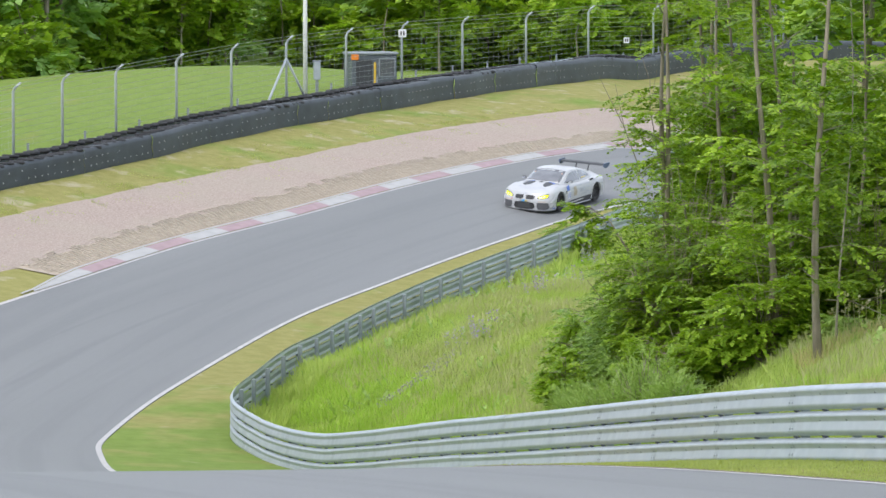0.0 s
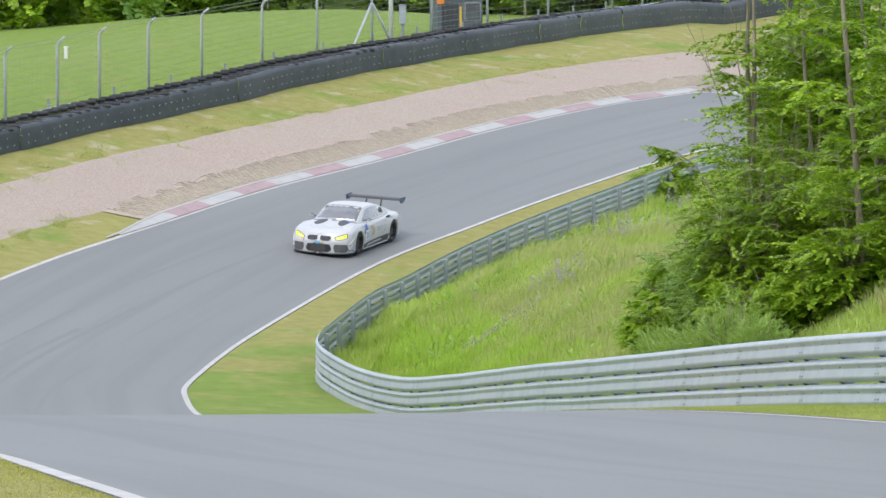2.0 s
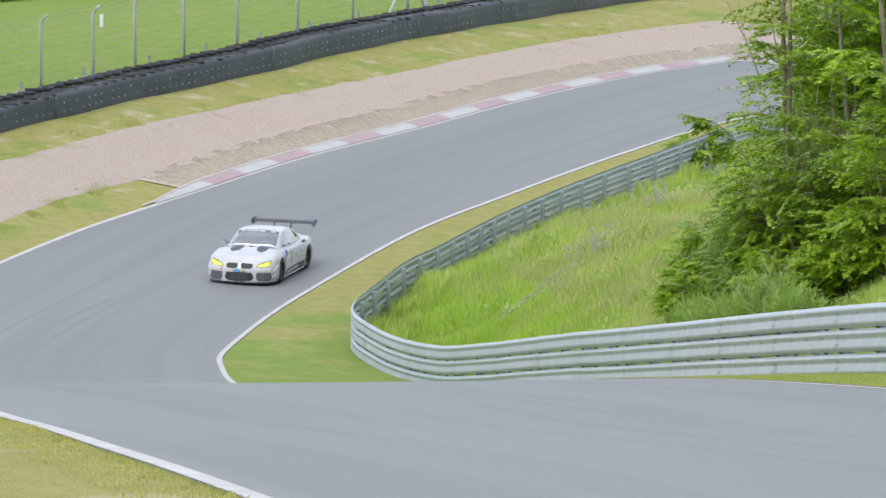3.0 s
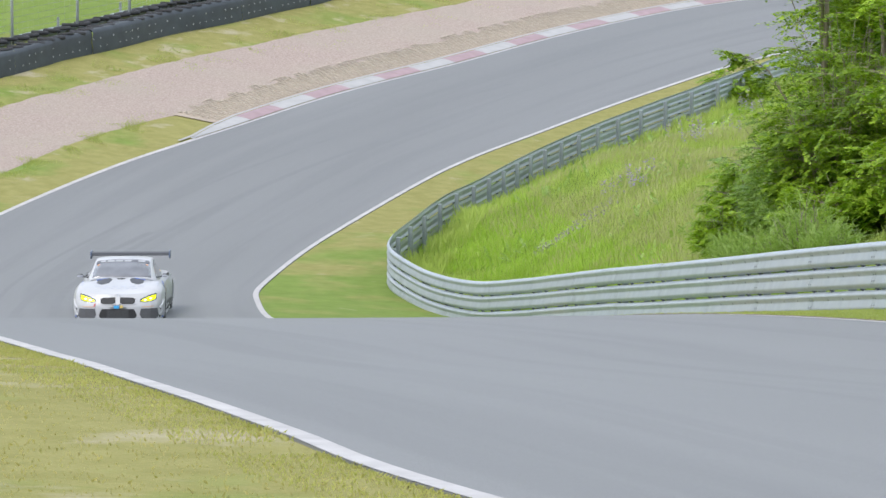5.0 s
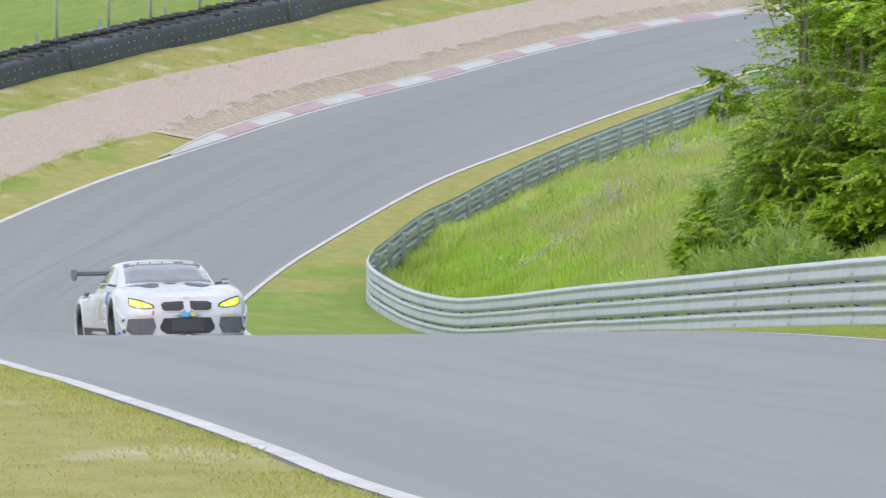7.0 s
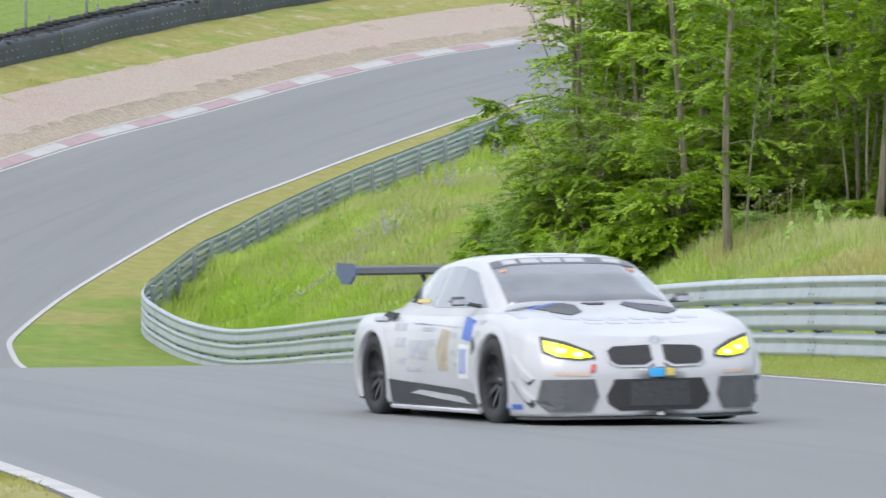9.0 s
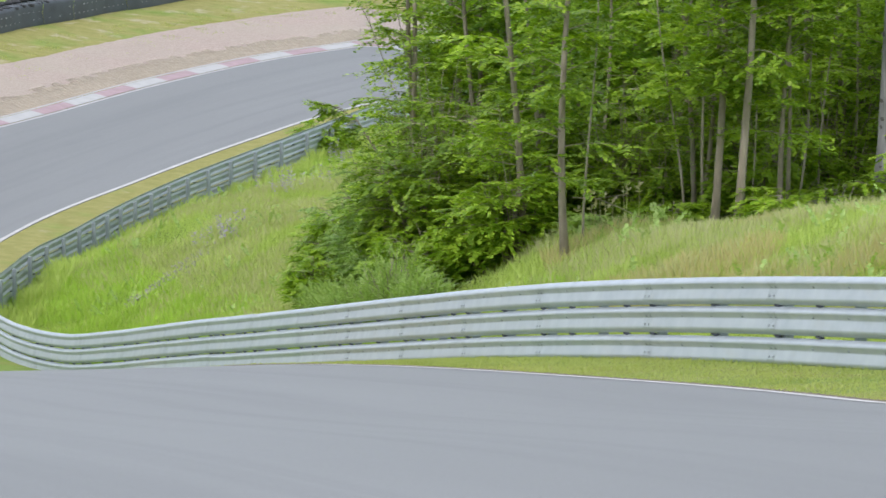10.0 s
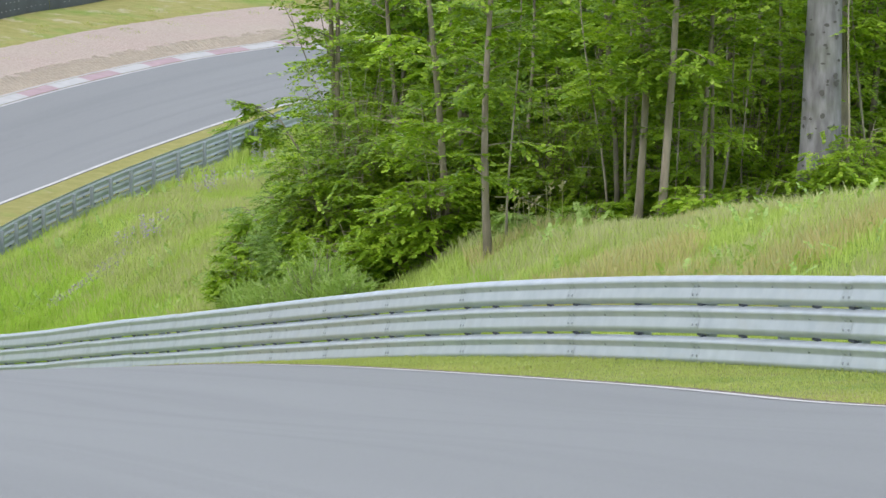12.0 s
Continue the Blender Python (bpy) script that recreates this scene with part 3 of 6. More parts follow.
CAR_GLASS.b.inputs["Coat Weight"].default_value = 1.0
CAR_GLASS.b.inputs["Coat IOR"].default_value = 1.75
CAR_GLASS = CAR_GLASS.m
RADIATOR = plain("dark_radiator", (0.06, 0.063, 0.068), 0.55, vary=0.5, scale=30)
TYRE = plain("race_tyre_rubber", (0.035, 0.035, 0.038), 0.75, vary=0.3, scale=9)
RIM = plain("dark_rim_alloy", (0.09, 0.09, 0.1), 0.4, 0.7)
BLUE_STICKER = plain("blue_sticker", (0.07, 0.16, 0.55), 0.4, vary=0.15)
LIGHT_BLUE = plain("light_blue_sticker", (0.05, 0.36, 0.72), 0.4, vary=0.1)
GOLD = plain("gold_sticker", (0.66, 0.5, 0.14), 0.4, vary=0.1)
TAN = plain("tan_print", (0.5, 0.43, 0.33), 0.4, vary=0.35, scale=8)
PALE_PRINT = plain("pale_grey_print", (0.5, 0.52, 0.58), 0.4, vary=0.3, scale=8)
RED_STICKER = plain("red_sticker", (0.55, 0.06, 0.05), 0.4, vary=0.1)
STRIP_GREY = plain("sun_strip_film", (0.13, 0.135, 0.155), 0.3, vary=0.2)
STRIP_PRINT = plain("sun_strip_print", (0.47, 0.48, 0.51), 0.4, vary=0.2)
FADED_ORANGE = plain("faded_orange_mark", (0.6, 0.33, 0.2), 0.5)
PEACH = plain("peach_sticker", (0.62, 0.48, 0.4), 0.4, vary=0.1)
LAMP_YELLOW = Mat("lit_yellow_headlight", 0.2, 0, 0.5)
LAMP_YELLOW.colour((0.75, 0.78, 0.02))
LAMP_YELLOW.b.inputs["Emission Color"].default_value = (0.85, 0.95, 0.0, 1)
LAMP_YELLOW.b.inputs["Emission Strength"].default_value = 0.75
LAMP_YELLOW = LAMP_YELLOW.m
LAMP_CORE = Mat("headlight_core", 0.2)
LAMP_CORE.colour((0.9, 0.95, 0.5))
LAMP_CORE.b.inputs["Emission Color"].default_value = (1.0, 1.0, 0.35, 1)
LAMP_CORE.b.inputs["Emission Strength"].default_value = 1.5
LAMP_CORE = LAMP_CORE.m
TAIL_RED = plain("red_tail_lamp", (0.4, 0.02, 0.02), 0.25)

BX = [-2.42, -2.36, -2.2, -1.95, -1.45, -0.95, -0.4, 0.4, 0.95, 1.45, 1.85, 2.05, 2.2, 2.3, 2.37, 2.41, 2.425]
BW = [0.72, 0.82, 0.92, 0.985, 1.02, 0.985, 0.945, 0.945, 0.975, 1.005, 0.99, 0.95, 0.86, 0.72, 0.5, 0.24, 0.03]      # half width
BW = [w * 1.045 for w in BW]
BS = [0.82, 0.85, 0.87, 0.88, 0.88, 0.87, 0.87, 0.87, 0.89, 0.9, 0.84, 0.79, 0.75, 0.725, 0.71, 0.7, 0.695]           # fender top
BC = [0.92, 0.97, 0.98, 0.98, 0.97, 0.96, 0.96, 0.98, 0.965, 0.89, 0.82, 0.78, 0.75, 0.73, 0.715, 0.7, 0.695]           # middle top
BB = [0.32, 0.26, 0.2, 0.15, 0.13, 0.12, 0.12, 0.12, 0.1, 0.09, 0.085, 0.085, 0.085, 0.085, 0.085, 0.085, 0.085]          # underside


def body_half(x):
    return float(np.interp(x, BX, BW))


def nose_back(x, z):
    """How far the nose leans back above the bumper."""
    return 0.15 * float(smooth01((z - 0.4) / 0.36)) * float(smooth01((x - 1.85) / 0.5))


def side_y(x, z):
    """Half width of the flank at height z."""
    k = (z - 0.48) / 0.42
    return body_half(x) * (1 - (0.09 if k > 0 else 0.045) * k * k)


def top_z(x, y):
    """Height of bonnet, deck and fender tops."""
    w = body_half(x)
    q = min(abs(y) / w, 1.0)
    s, c = float(np.interp(x, BX, BS)), float(np.interp(x, BX, BC))
    crown = c + (s - c) * smooth01((q - 0.25) / 0.5)
    return float(crown - 0.09 * max(0, (q - 0.78) / 0.22) ** 2.2)


def front_x(y):
    """How far ahead the nose reaches at a distance y from the middle."""
    return float(np.interp(-abs(y), [-w for w in BW[9:]], BX[9:]))


GX = [-2.0, -1.7, -1.3, -0.8, -0.35, 0.0, 0.3, 0.6, 0.85, 1.0]
GZ = [1.0, 1.09, 1.215, 1.32, 1.365, 1.365, 1.32, 1.19, 1.04, 0.95]
GT = [0.46, 0.52, 0.58, 0.625, 0.64, 0.645, 0.645, 0.68, 0.71, 0.73]      # half width at the roof edge
GB = [0.62, 0.72, 0.81, 0.85, 0.855, 0.855, 0.85, 0.84, 0.81, 0.77]            # half width at the belt


def cabin_y(x, z):
    b, t, r = (float(np.interp(x, GX, k)) for k in (GB, GT, GZ))
    lo = 0.88
    k = min(max((z - lo) / max(r - 0.04 - lo, 0.02), 0), 1)
    return b + (t - b) * k


def cabin_z(x, y):
    t, r = float(np.interp(x, GX, GT)), float(np.interp(x, GX, GZ))
    q = min(abs(y) / max(t, 0.01), 1.15)
    return r - 0.045 * q ** 4


def patch(outline, lay, thick=0.004):
    """A thin plate with the given outline, laid on a surface by lay(u, v, lift); rounded to the surface by inner rings."""
    o = np.array(outline, float)
    dense = []
    for a, b in zip(o, np.roll(o, -1, 0)):
        n = max(1, int(np.hypot(*(b - a)) / 0.06))
        for i in range(n):
            dense.append(a + (b - a) * i / n)
    o = np.array(dense)
    c = o.mean(0)
    n = len(o)
    v, f = [lay(*p, -0.012) for p in o], []
    rings = (1.0, 0.75, 0.5, 0.25)
    for r in rings:
        v += [lay(*(c + (p - c) * r), thick) for p in o]
    v.append(lay(*c, thick))
    for k in range(len(rings)):
        a, b = k * n, (k + 1) * n
        f += [(a + i, a + (i + 1) % n, b + (i + 1) % n, b + i) for i in range(n)]
    k = len(rings) * n
    f += [(k + i, k + (i + 1) % n, len(v) - 1) for i in range(n)]
    return v, f


def on_front(u, v, lift):
    return (front_x(u) - nose_back(front_x(u), v) + lift, u, v)


def on_side(s):
    return lambda u, v, lift: (u - nose_back(u, v), s * (side_y(u, v) + lift), v)


def on_top(u, v, lift):
    return (u - nose_back(u, top_z(u, v)), v, top_z(u, v) + lift)


def on_cabin_side(s):
    return lambda u, v, lift: (u, s * (cabin_y(u, v) + lift), v)


def on_cabin_top(u, v, lift):
    return (u, v, cabin_z(u, v) + lift)


def plate(name, outline, lay, material, parent, label="", thick=0.004):
    v, f = patch(outline, lay, thick)
    me = mesh_of(name, v, f, material)
    bm = bmesh.new()
    bm.from_mesh(me)
    bmesh.ops.recalc_face_normals(bm, faces=bm.faces)
    bm.to_mesh(me)
    bm.free()
    return part(name, me, parent, label)


def oval(cx, cy, rx, ry, n=14, power=2.0):
    out = []
    for i in range(n):
        a = 2 * math.pi * i / n
        c, s = math.cos(a), math.sin(a)
        out.append((cx + rx * math.copysign(abs(c) ** (2 / power), c), cy + ry * math.copysign(abs(s) ** (2 / power), s)))
    return out


WHEELS = [(1.45, 0.885), (1.45, -0.885), (-1.45, 0.88), (-1.45, -0.88)]
WHEEL_R = 0.352


def body_mesh():
    xs = np.concatenate([np.linspace(-2.42, 2.0, 112), np.linspace(2.02, 2.425, 26)])
    zs = np.linspace(0, 1, 20)
    qs = np.linspace(1, 0, 16)[1:]
    v, rows = [], []
    for x in xs:
        row = []
        bot = float(np.interp(x, BX, BB))
        edge = top_z(x, body_half(x))
        half = [(side_y(x, bot) * 0.96, bot)] + [(side_y(x, bot + (edge - bot) * k), bot + (edge - bot) * k) for k in zs]
        half += [(side_y(x, edge) * q, top_z(x, side_y(x, edge) * q)) for q in qs]
        full = half + [(-y, z) for y, z in reversed(half[:-1])]
        for y, z in full:
            row.append(len(v))
            v.append((x - nose_back(x, z), y, z))
        rows.append(row)
    f = []
    for a, b in zip(rows[:-1], rows[1:]):
        for i in range(len(a) - 1):
            quad = (a[i], a[i + 1], b[i + 1], b[i])
            cx = sum(v[k][0] for k in quad) / 4
            cy = sum(v[k][1] for k in quad) / 4
            cz = sum(v[k][2] for k in quad) / 4
            if abs(cy) > 0.7 and min(math.hypot(cx - 1.45, cz - 0.35), math.hypot(cx + 1.45, cz - 0.35)) < 0.385 and cz < 0.76:
                continue
            f.append(quad)
        f.append((a[-1], a[0], b[0], b[-1]))
    f.append(tuple(rows[0]))
    f.append(tuple(reversed(rows[-1])))
    return mesh_of("body_shell", v, f, CAR_WHITE, smooth=True)


def cabin_mesh():
    v, rows = [], []
    for x in np.linspace(-2.0, 1.0, 50):
        t, r = float(np.interp(x, GX, GT)), float(np.interp(x, GX, GZ))
        half = [(cabin_y(x, 0.84 + (r - 0.05 - 0.84) * k), 0.84 + (r - 0.05 - 0.84) * k) for k in np.linspace(0, 1, 8)]
        half += [(t * q, cabin_z(x, t * q)) for q in np.linspace(0.98, 0, 9)]
        full = half + [(-y, z) for y, z in reversed(half[:-1])]
        rows.append(list(range(len(v), len(v) + len(full))))
        v += [(x, y, z) for y, z in full]
    f = [(a[i], a[i + 1], b[i + 1], b[i]) for a, b in zip(rows[:-1], rows[1:]) for i in range(len(rows[0]) - 1)]
    f += [tuple(rows[0]), tuple(reversed(rows[-1]))]
    return mesh_of("cabin", v, f, CAR_WHITE, smooth=True)


def lathe(profile, n=28):
    """A turned shape round the y axis from (radius, y) pairs."""
    v = [(r * math.cos(2 * math.pi * i / n), y, r * math.sin(2 * math.pi * i / n)) for r, y in profile for i in range(n)]
    f = [(k * n + i, k * n + (i + 1) % n, (k + 1) * n + (i + 1) % n, (k + 1) * n + i) for k in range(len(profile) - 1) for i in range(n)]
    return v, f


def wheel_meshes():
    tyre = mesh_of("tyre", *lathe([(0.235, -0.15), (0.32, -0.15), (0.345, -0.13), (WHEEL_R, -0.08), (WHEEL_R, 0.08), (0.345, 0.13), (0.32, 0.15), (0.235, 0.15), (0.235, -0.15)], 36), TYRE, smooth=True)
    v, f = lathe([(0.236, 0.14), (0.22, 0.14), (0.21, 0.05), (0.21, -0.14), (0.236, -0.14)], 32)
    for i in range(10):
        a = 2 * math.pi * i / 10
        c, s = math.cos(a), math.sin(a)
        k = len(v)
        for r, w, y in ((0.03, 0.022, 0.075), (0.222, 0.016, 0.115)):
            for sy in (0.0, -0.035):
                for sw in (-1, 1):
                    v.append((r * c - sw * w * s, y + sy, r * s + sw * w * c))
        f += [(k, k + 1, k + 5, k + 4), (k + 2, k + 6, k + 7, k + 3), (k, k + 4, k + 6, k + 2), (k + 1, k + 3, k + 7, k + 5)]
    rim = mesh_of("rim", v, f, RIM)
    hub = mesh_of("hub", *lathe([(0.001, 0.1), (0.03, 0.1), (0.045, 0.07), (0.05, -0.06), (0.001, -0.06)], 14), RIM, smooth=True)
    disc = mesh_of("brake_disc", *lathe([(0.04, -0.02), (0.185, -0.02), (0.185, -0.05), (0.04, -0.05)], 24), plain("brake_steel", (0.2, 0.19, 0.18), 0.5, 0.7))
    return tyre, rim, hub, disc


def build_car():
    car = thing("race_car", "white racing coupe with yellow headlights and a tall rear wing", "car")
    body = part("body", body_mesh(), car)
    cabin = part("cabin", cabin_mesh(), car, "white roof and pillars")
    # wheels
    tyre, rim, hub, disc = wheel_meshes()
    wheels = []
    for x, y in WHEELS:
        w = part("wheel", None, car, at=pose(x, y, WHEEL_R))
        flip = pose(0, 0, 0, 0, 0, 0 if y > 0 else 180)
        part("tyre", tyre, w, "black slick tyre", flip)
        part("rim", rim, w, "dark spoked rim", flip)
        part("hub", hub, w, "dark wheel nut", flip)
        part("brake_disc", disc, w, "", flip)
        wheels.append((w, x, y))
    # wheel housings and flared lips
    for x, y in WHEELS:
        s = 1 if y > 0 else -1
        n = 18
        v, f = [], []
        for i in range(n + 1):
            a = math.pi * i / n
            for yy in (0.45, 0.97):
                v.append((x + 0.4 * math.cos(a), s * yy, 0.35 + 0.4 * math.sin(a)))
        f = [(2 * i, 2 * i + 1, 2 * i + 3, 2 * i + 2) for i in range(n)]
        k = len(v)
        v += [(x + 0.4 * math.cos(math.pi * i / n), s * 0.45, 0.35 + 0.4 * math.sin(math.pi * i / n)) for i in range(n + 1)] + [(x - 0.4, s * 0.45, 0.1), (x + 0.4, s * 0.45, 0.1)]
        f.append(tuple(range(k, len(v))))
        part("wheel_housing", mesh_of("wheel_housing", v, f, CARBON), car, "black wheel housing")
        v, f = [], []
        for i in range(n + 5):
            a = math.pi * (-0.16 + 1.32 * i / (n + 4))
            for r, lift in ((0.375, -0.05), (0.378, 0.018), (0.4, 0.024), (0.45, 0.004)):
                px, pz = x + r * math.cos(a), max(0.13, 0.35 + r * math.sin(a))
                v.append((px, s * (side_y(px, pz) + lift), pz))
        f = [(4 * i + j, 4 * i + j + 1, 4 * i + j + 5, 4 * i + j + 4) for i in range(n + 4) for j in range(3)]
        part("arch_lip", mesh_of("arch_lip", v, f, CAR_WHITE, smooth=True), car, "flared white wheel arch")
    # glass
    wind = part("windscreen", mesh_of("windscreen", *patch([(0.93, -0.69), (0.97, 0), (0.93, 0.69), (0.6, 0.655), (0.29, 0.615), (0.25, 0), (0.29, -0.615), (0.6, -0.655)], on_cabin_top, 0.006), CAR_GLASS, smooth=True), car, "tinted windscreen reflecting the sky")
    plate("sun_strip", [(0.41, -0.625), (0.41, 0.625), (0.29, 0.612), (0.245, 0), (0.29, -0.612)], on_cabin_top, STRIP_GREY, wind, "dark sun strip across the windscreen", 0.009)
    for a, b in ((-0.52, -0.4), (-0.36, -0.2), (-0.17, 0.0), (0.03, 0.2), (0.36, 0.52)):
        plate("strip_print", [(0.385, a), (0.385, b), (0.312, b), (0.312, a)], on_cabin_top, STRIP_PRINT, wind, "pale print on the strip", 0.012)
    for s in (-1, 1):
        plate("corner_mark", [(0.5, s * 0.545), (0.5, s * 0.593), (0.46, s * 0.587), (0.46, s * 0.535)], on_cabin_top, FADED_ORANGE, wind, "small orange mark", 0.009)
        plate("side_window", [(0.74, 0.93), (0.22, 1.22), (-0.1, 1.27), (-0.42, 1.27), (-0.42, 0.93)], on_cabin_side(s), CAR_GLASS, car, "tinted door window")
        plate("quarter_window", [(-0.48, 0.94), (-0.48, 1.265), (-0.85, 1.225), (-1.25, 1.11), (-1.38, 0.98)], on_cabin_side(s), CAR_GLASS, car, "tinted quarter window")
        plate("window_print", [(-0.6, 0.97), (-0.6, 1.0), (-1.0, 1.0), (-1.0, 0.97)], on_cabin_side(s), GOLD, car, "small yellow print", 0.01)
    plate("rear_window", [(-1.2, -0.45), (-1.2, 0.45), (-1.85, 0.4), (-1.85, -0.4)], on_cabin_top, CAR_GLASS, car, "tinted rear window", 0.006)
    # nose
    for s in (-1, 1):
        plate("kidney_frame", [(s * 0.03, 0.655), (s * 0.36, 0.645), (s * 0.425, 0.605), (s * 0.41, 0.505), (s * 0.35, 0.465), (s * 0.1, 0.462), (s * 0.03, 0.5)], on_front, CAR_WHITE, car, "white kidney surround", 0.014)
        plate("kidney_grille", [(s * 0.052, 0.635), (s * 0.345, 0.625), (s * 0.402, 0.592), (s * 0.39, 0.512), (s * 0.34, 0.484), (s * 0.12, 0.482), (s * 0.052, 0.515)], on_front, BLACK_MESH, car, "black kidney grille", 0.02)
        lamp = plate("headlight", [(s * 0.5, 0.535), (s * 0.52, 0.59), (s * 0.7, 0.668), (s * 0.875, 0.712), (s * 0.88, 0.585), (s * 0.79, 0.54), (s * 0.62, 0.522)], on_front, CARBON, car, "dark headlight housing", 0.012)
        plate("lens", [(s * 0.525, 0.547), (s * 0.57, 0.585), (s * 0.71, 0.64), (s * 0.86, 0.682), (s * 0.865, 0.598), (s * 0.78, 0.552), (s * 0.63, 0.535)], on_front, LAMP_YELLOW, lamp, "glowing yellow lens", 0.018)
        for y, z in ((0.63, 0.568), (0.75, 0.6)):
            plate("lamp_ring", oval(s * y, z, 0.034, 0.02, 10), on_front, LAMP_CORE, lamp, "bright lamp ring", 0.024)
        plate("corner_panel", [(s * 0.56, 0.125), (s * 0.5, 0.24), (s * 0.53, 0.375), (s * 0.9, 0.375), (s * 0.93, 0.2), (s * 0.86, 0.125)], on_front, GREY_PANEL, car, "grey bumper corner panel", 0.012)
        plate("bumper_print", [(s * 0.56, 0.4), (s * 0.56, 0.428), (s * 0.82, 0.436), (s * 0.82, 0.408)], on_front, PEACH, car, "pale peach sponsor strip", 0.006)
        v, f = patch([(1.87, 0.57), (1.93, 0.57), (2.14, 0.38), (2.1, 0.35)], on_side(s), 0.03)
        part("canard", mesh_of("canard", v, f, CAR_WHITE), car, "small white dive plane")
        v, f = patch([(1.91, 0.38), (1.96, 0.38), (2.13, 0.22), (2.09, 0.19)], on_side(s), 0.03)
        part("canard", mesh_of("canard", v, f, CAR_WHITE), car, "small white dive plane")
        plate("corner_sticker", [(1.98, 0.14), (1.98, 0.18), (1.72, 0.18), (1.72, 0.14)], on_side(s), BLUE_STICKER, car, "small blue sticker", 0.008)
    plate("red_tab", [(-0.56, 0.43), (-0.53, 0.43), (-0.51, 0.49), (-0.54, 0.49)], on_front, RED_STICKER, car, "red tow tab", 0.012)
    intake = plate("lower_intake", [(-0.33, 0.125), (-0.42, 0.18), (-0.435, 0.24), (-0.37, 0.37), (0.37, 0.37), (0.435, 0.24), (0.42, 0.18), (0.33, 0.125)], on_front, BLACK_MESH, car, "wide black lower intake", 0.008)
    plate("radiator", [(-0.25, 0.16), (-0.25, 0.35), (0.25, 0.35), (0.25, 0.16)], on_front, RADIATOR, intake, "dark radiator behind the mesh", 0.012)
    plate("nose_bar", [(-0.04, 0.46), (-0.04, 0.655), (0.04, 0.655), (0.04, 0.46)], on_front, CAR_WHITE, car, "white nose spine", 0.01)
    plate("nose_badge", oval(0, 0.675, 0.035, 0.03, 12), on_front, PALE_PRINT, car, "small round badge", 0.018)
    plate("nose_sticker", [(-0.09, 0.385), (-0.09, 0.455), (0.035, 0.455), (0.035, 0.385)], on_front, LIGHT_BLUE, car, "light blue nose sticker", 0.012)
    plate("nose_sticker", [(0.05, 0.392), (0.05, 0.452), (0.12, 0.452), (0.12, 0.392)], on_front, GOLD, car, "gold nose sticker", 0.012)
    # splitter
    pts = [(front_x(y) + 0.015, y) for y in np.linspace(-0.97, 0.97, 25)]
    outline = [(1.9, -1.0)] + pts + [(1.9, 1.0)]
    n = len(outline)
    v = [(x, y, 0.062) for x, y in outline] + [(x, y, 0.08) for x, y in outline]
    f = [tuple(range(n))[::-1], tuple(range(n, 2 * n))] + [(i, (i + 1) % n, n + (i + 1) % n, n + i) for i in range(n)]
    part("splitter", mesh_of("splitter", v, f, CARBON), car, "black front splitter")
    # bonnet
    for s in (-1, 1):
        plate("bonnet_vent", [(1.02, s * 0.27), (1.14, s * 0.2), (1.45, s * 0.26), (1.62, s * 0.42), (1.5, s * 0.54), (1.12, s * 0.54)], on_top, CARBON, car, "black bonnet vent", 0.008)
        plate("bonnet_stripe", [(0.96, s * 0.55), (0.98, s * 0.3), (1.06, s * 0.3), (1.12, s * 0.56)], on_top, BLUE_STICKER, car, "blue bonnet sticker", 0.005)
        plate("wing_print", [(1.75, s * 0.84), (1.75, s * 0.9), (1.2, s * 0.9), (1.2, s * 0.84)], on_top, PALE_PRINT, car, "pale print", 0.004)
    plate("bonnet_slot", [(1.04, -0.1), (1.04, 0.1), (1.12, 0.06), (1.12, -0.06)], on_top, BLACK_MESH, car, "small black bonnet slot", 0.008)
    for k in range(6):
        y = -0.5 + 0.2 * k
        plate("bonnet_print", [(1.72, y - 0.07), (1.72, y + 0.07), (1.84, y + 0.07), (1.84, y - 0.07)], on_top, PALE_PRINT, car, "pale grey sponsor bar", 0.004)
    # flanks
    for s in (-1, 1):
        plate("side_skirt", [(1.0, 0.13), (1.02, 0.24), (0.6, 0.27), (-0.6, 0.31), (-1.02, 0.33), (-1.0, 0.13)], on_side(s), CARBON, car, "dark side skirt", 0.018)
        plate("skirt_blade", [(0.85, 0.16), (0.7, 0.21), (-0.35, 0.25), (-0.55, 0.22), (0.2, 0.18)], on_side(s), CAR_WHITE, car, "white blade on the skirt", 0.03)
        v, f = tube([(1.05, s * 1.0, 0.1), (0, s * 1.0, 0.1), (-1.05, s * 1.0, 0.1)], 0.02, 6)
        part("skirt_lip", mesh_of("skirt_lip", v, f, CAR_WHITE), car, "pale lip under the skirt")
        plate("door_sticker", [(0.86, 0.66), (0.62, 0.68), (0.62, 0.86), (0.86, 0.83)], on_side(s), BLUE_STICKER, car, "blue door sticker", 0.006)
        plate("door_panel", [(0.84, 0.36), (0.58, 0.36), (0.58, 0.64), (0.84, 0.63)], on_side(s), WHITE_PAINT, car, "white start panel", 0.006)
        for k in range(2):
            plate("panel_bar", [(0.77 - 0.1 * k, 0.4), (0.73 - 0.1 * k, 0.4), (0.73 - 0.1 * k, 0.6), (0.77 - 0.1 * k, 0.6)], on_side(s), BLUE_STICKER, car, "dark bar", 0.01)
        plate("flank_print", [(0.3, 0.42), (0.08, 0.42), (0.02, 0.6), (0.1, 0.76), (0.28, 0.74)], on_side(s), TAN, car, "brown printed picture", 0.006)
        plate("flank_print", [(-0.2, 0.5), (-0.62, 0.52), (-0.6, 0.66), (-0.2, 0.66)], on_side(s), PALE_PRINT, car, "pale grey print", 0.006)
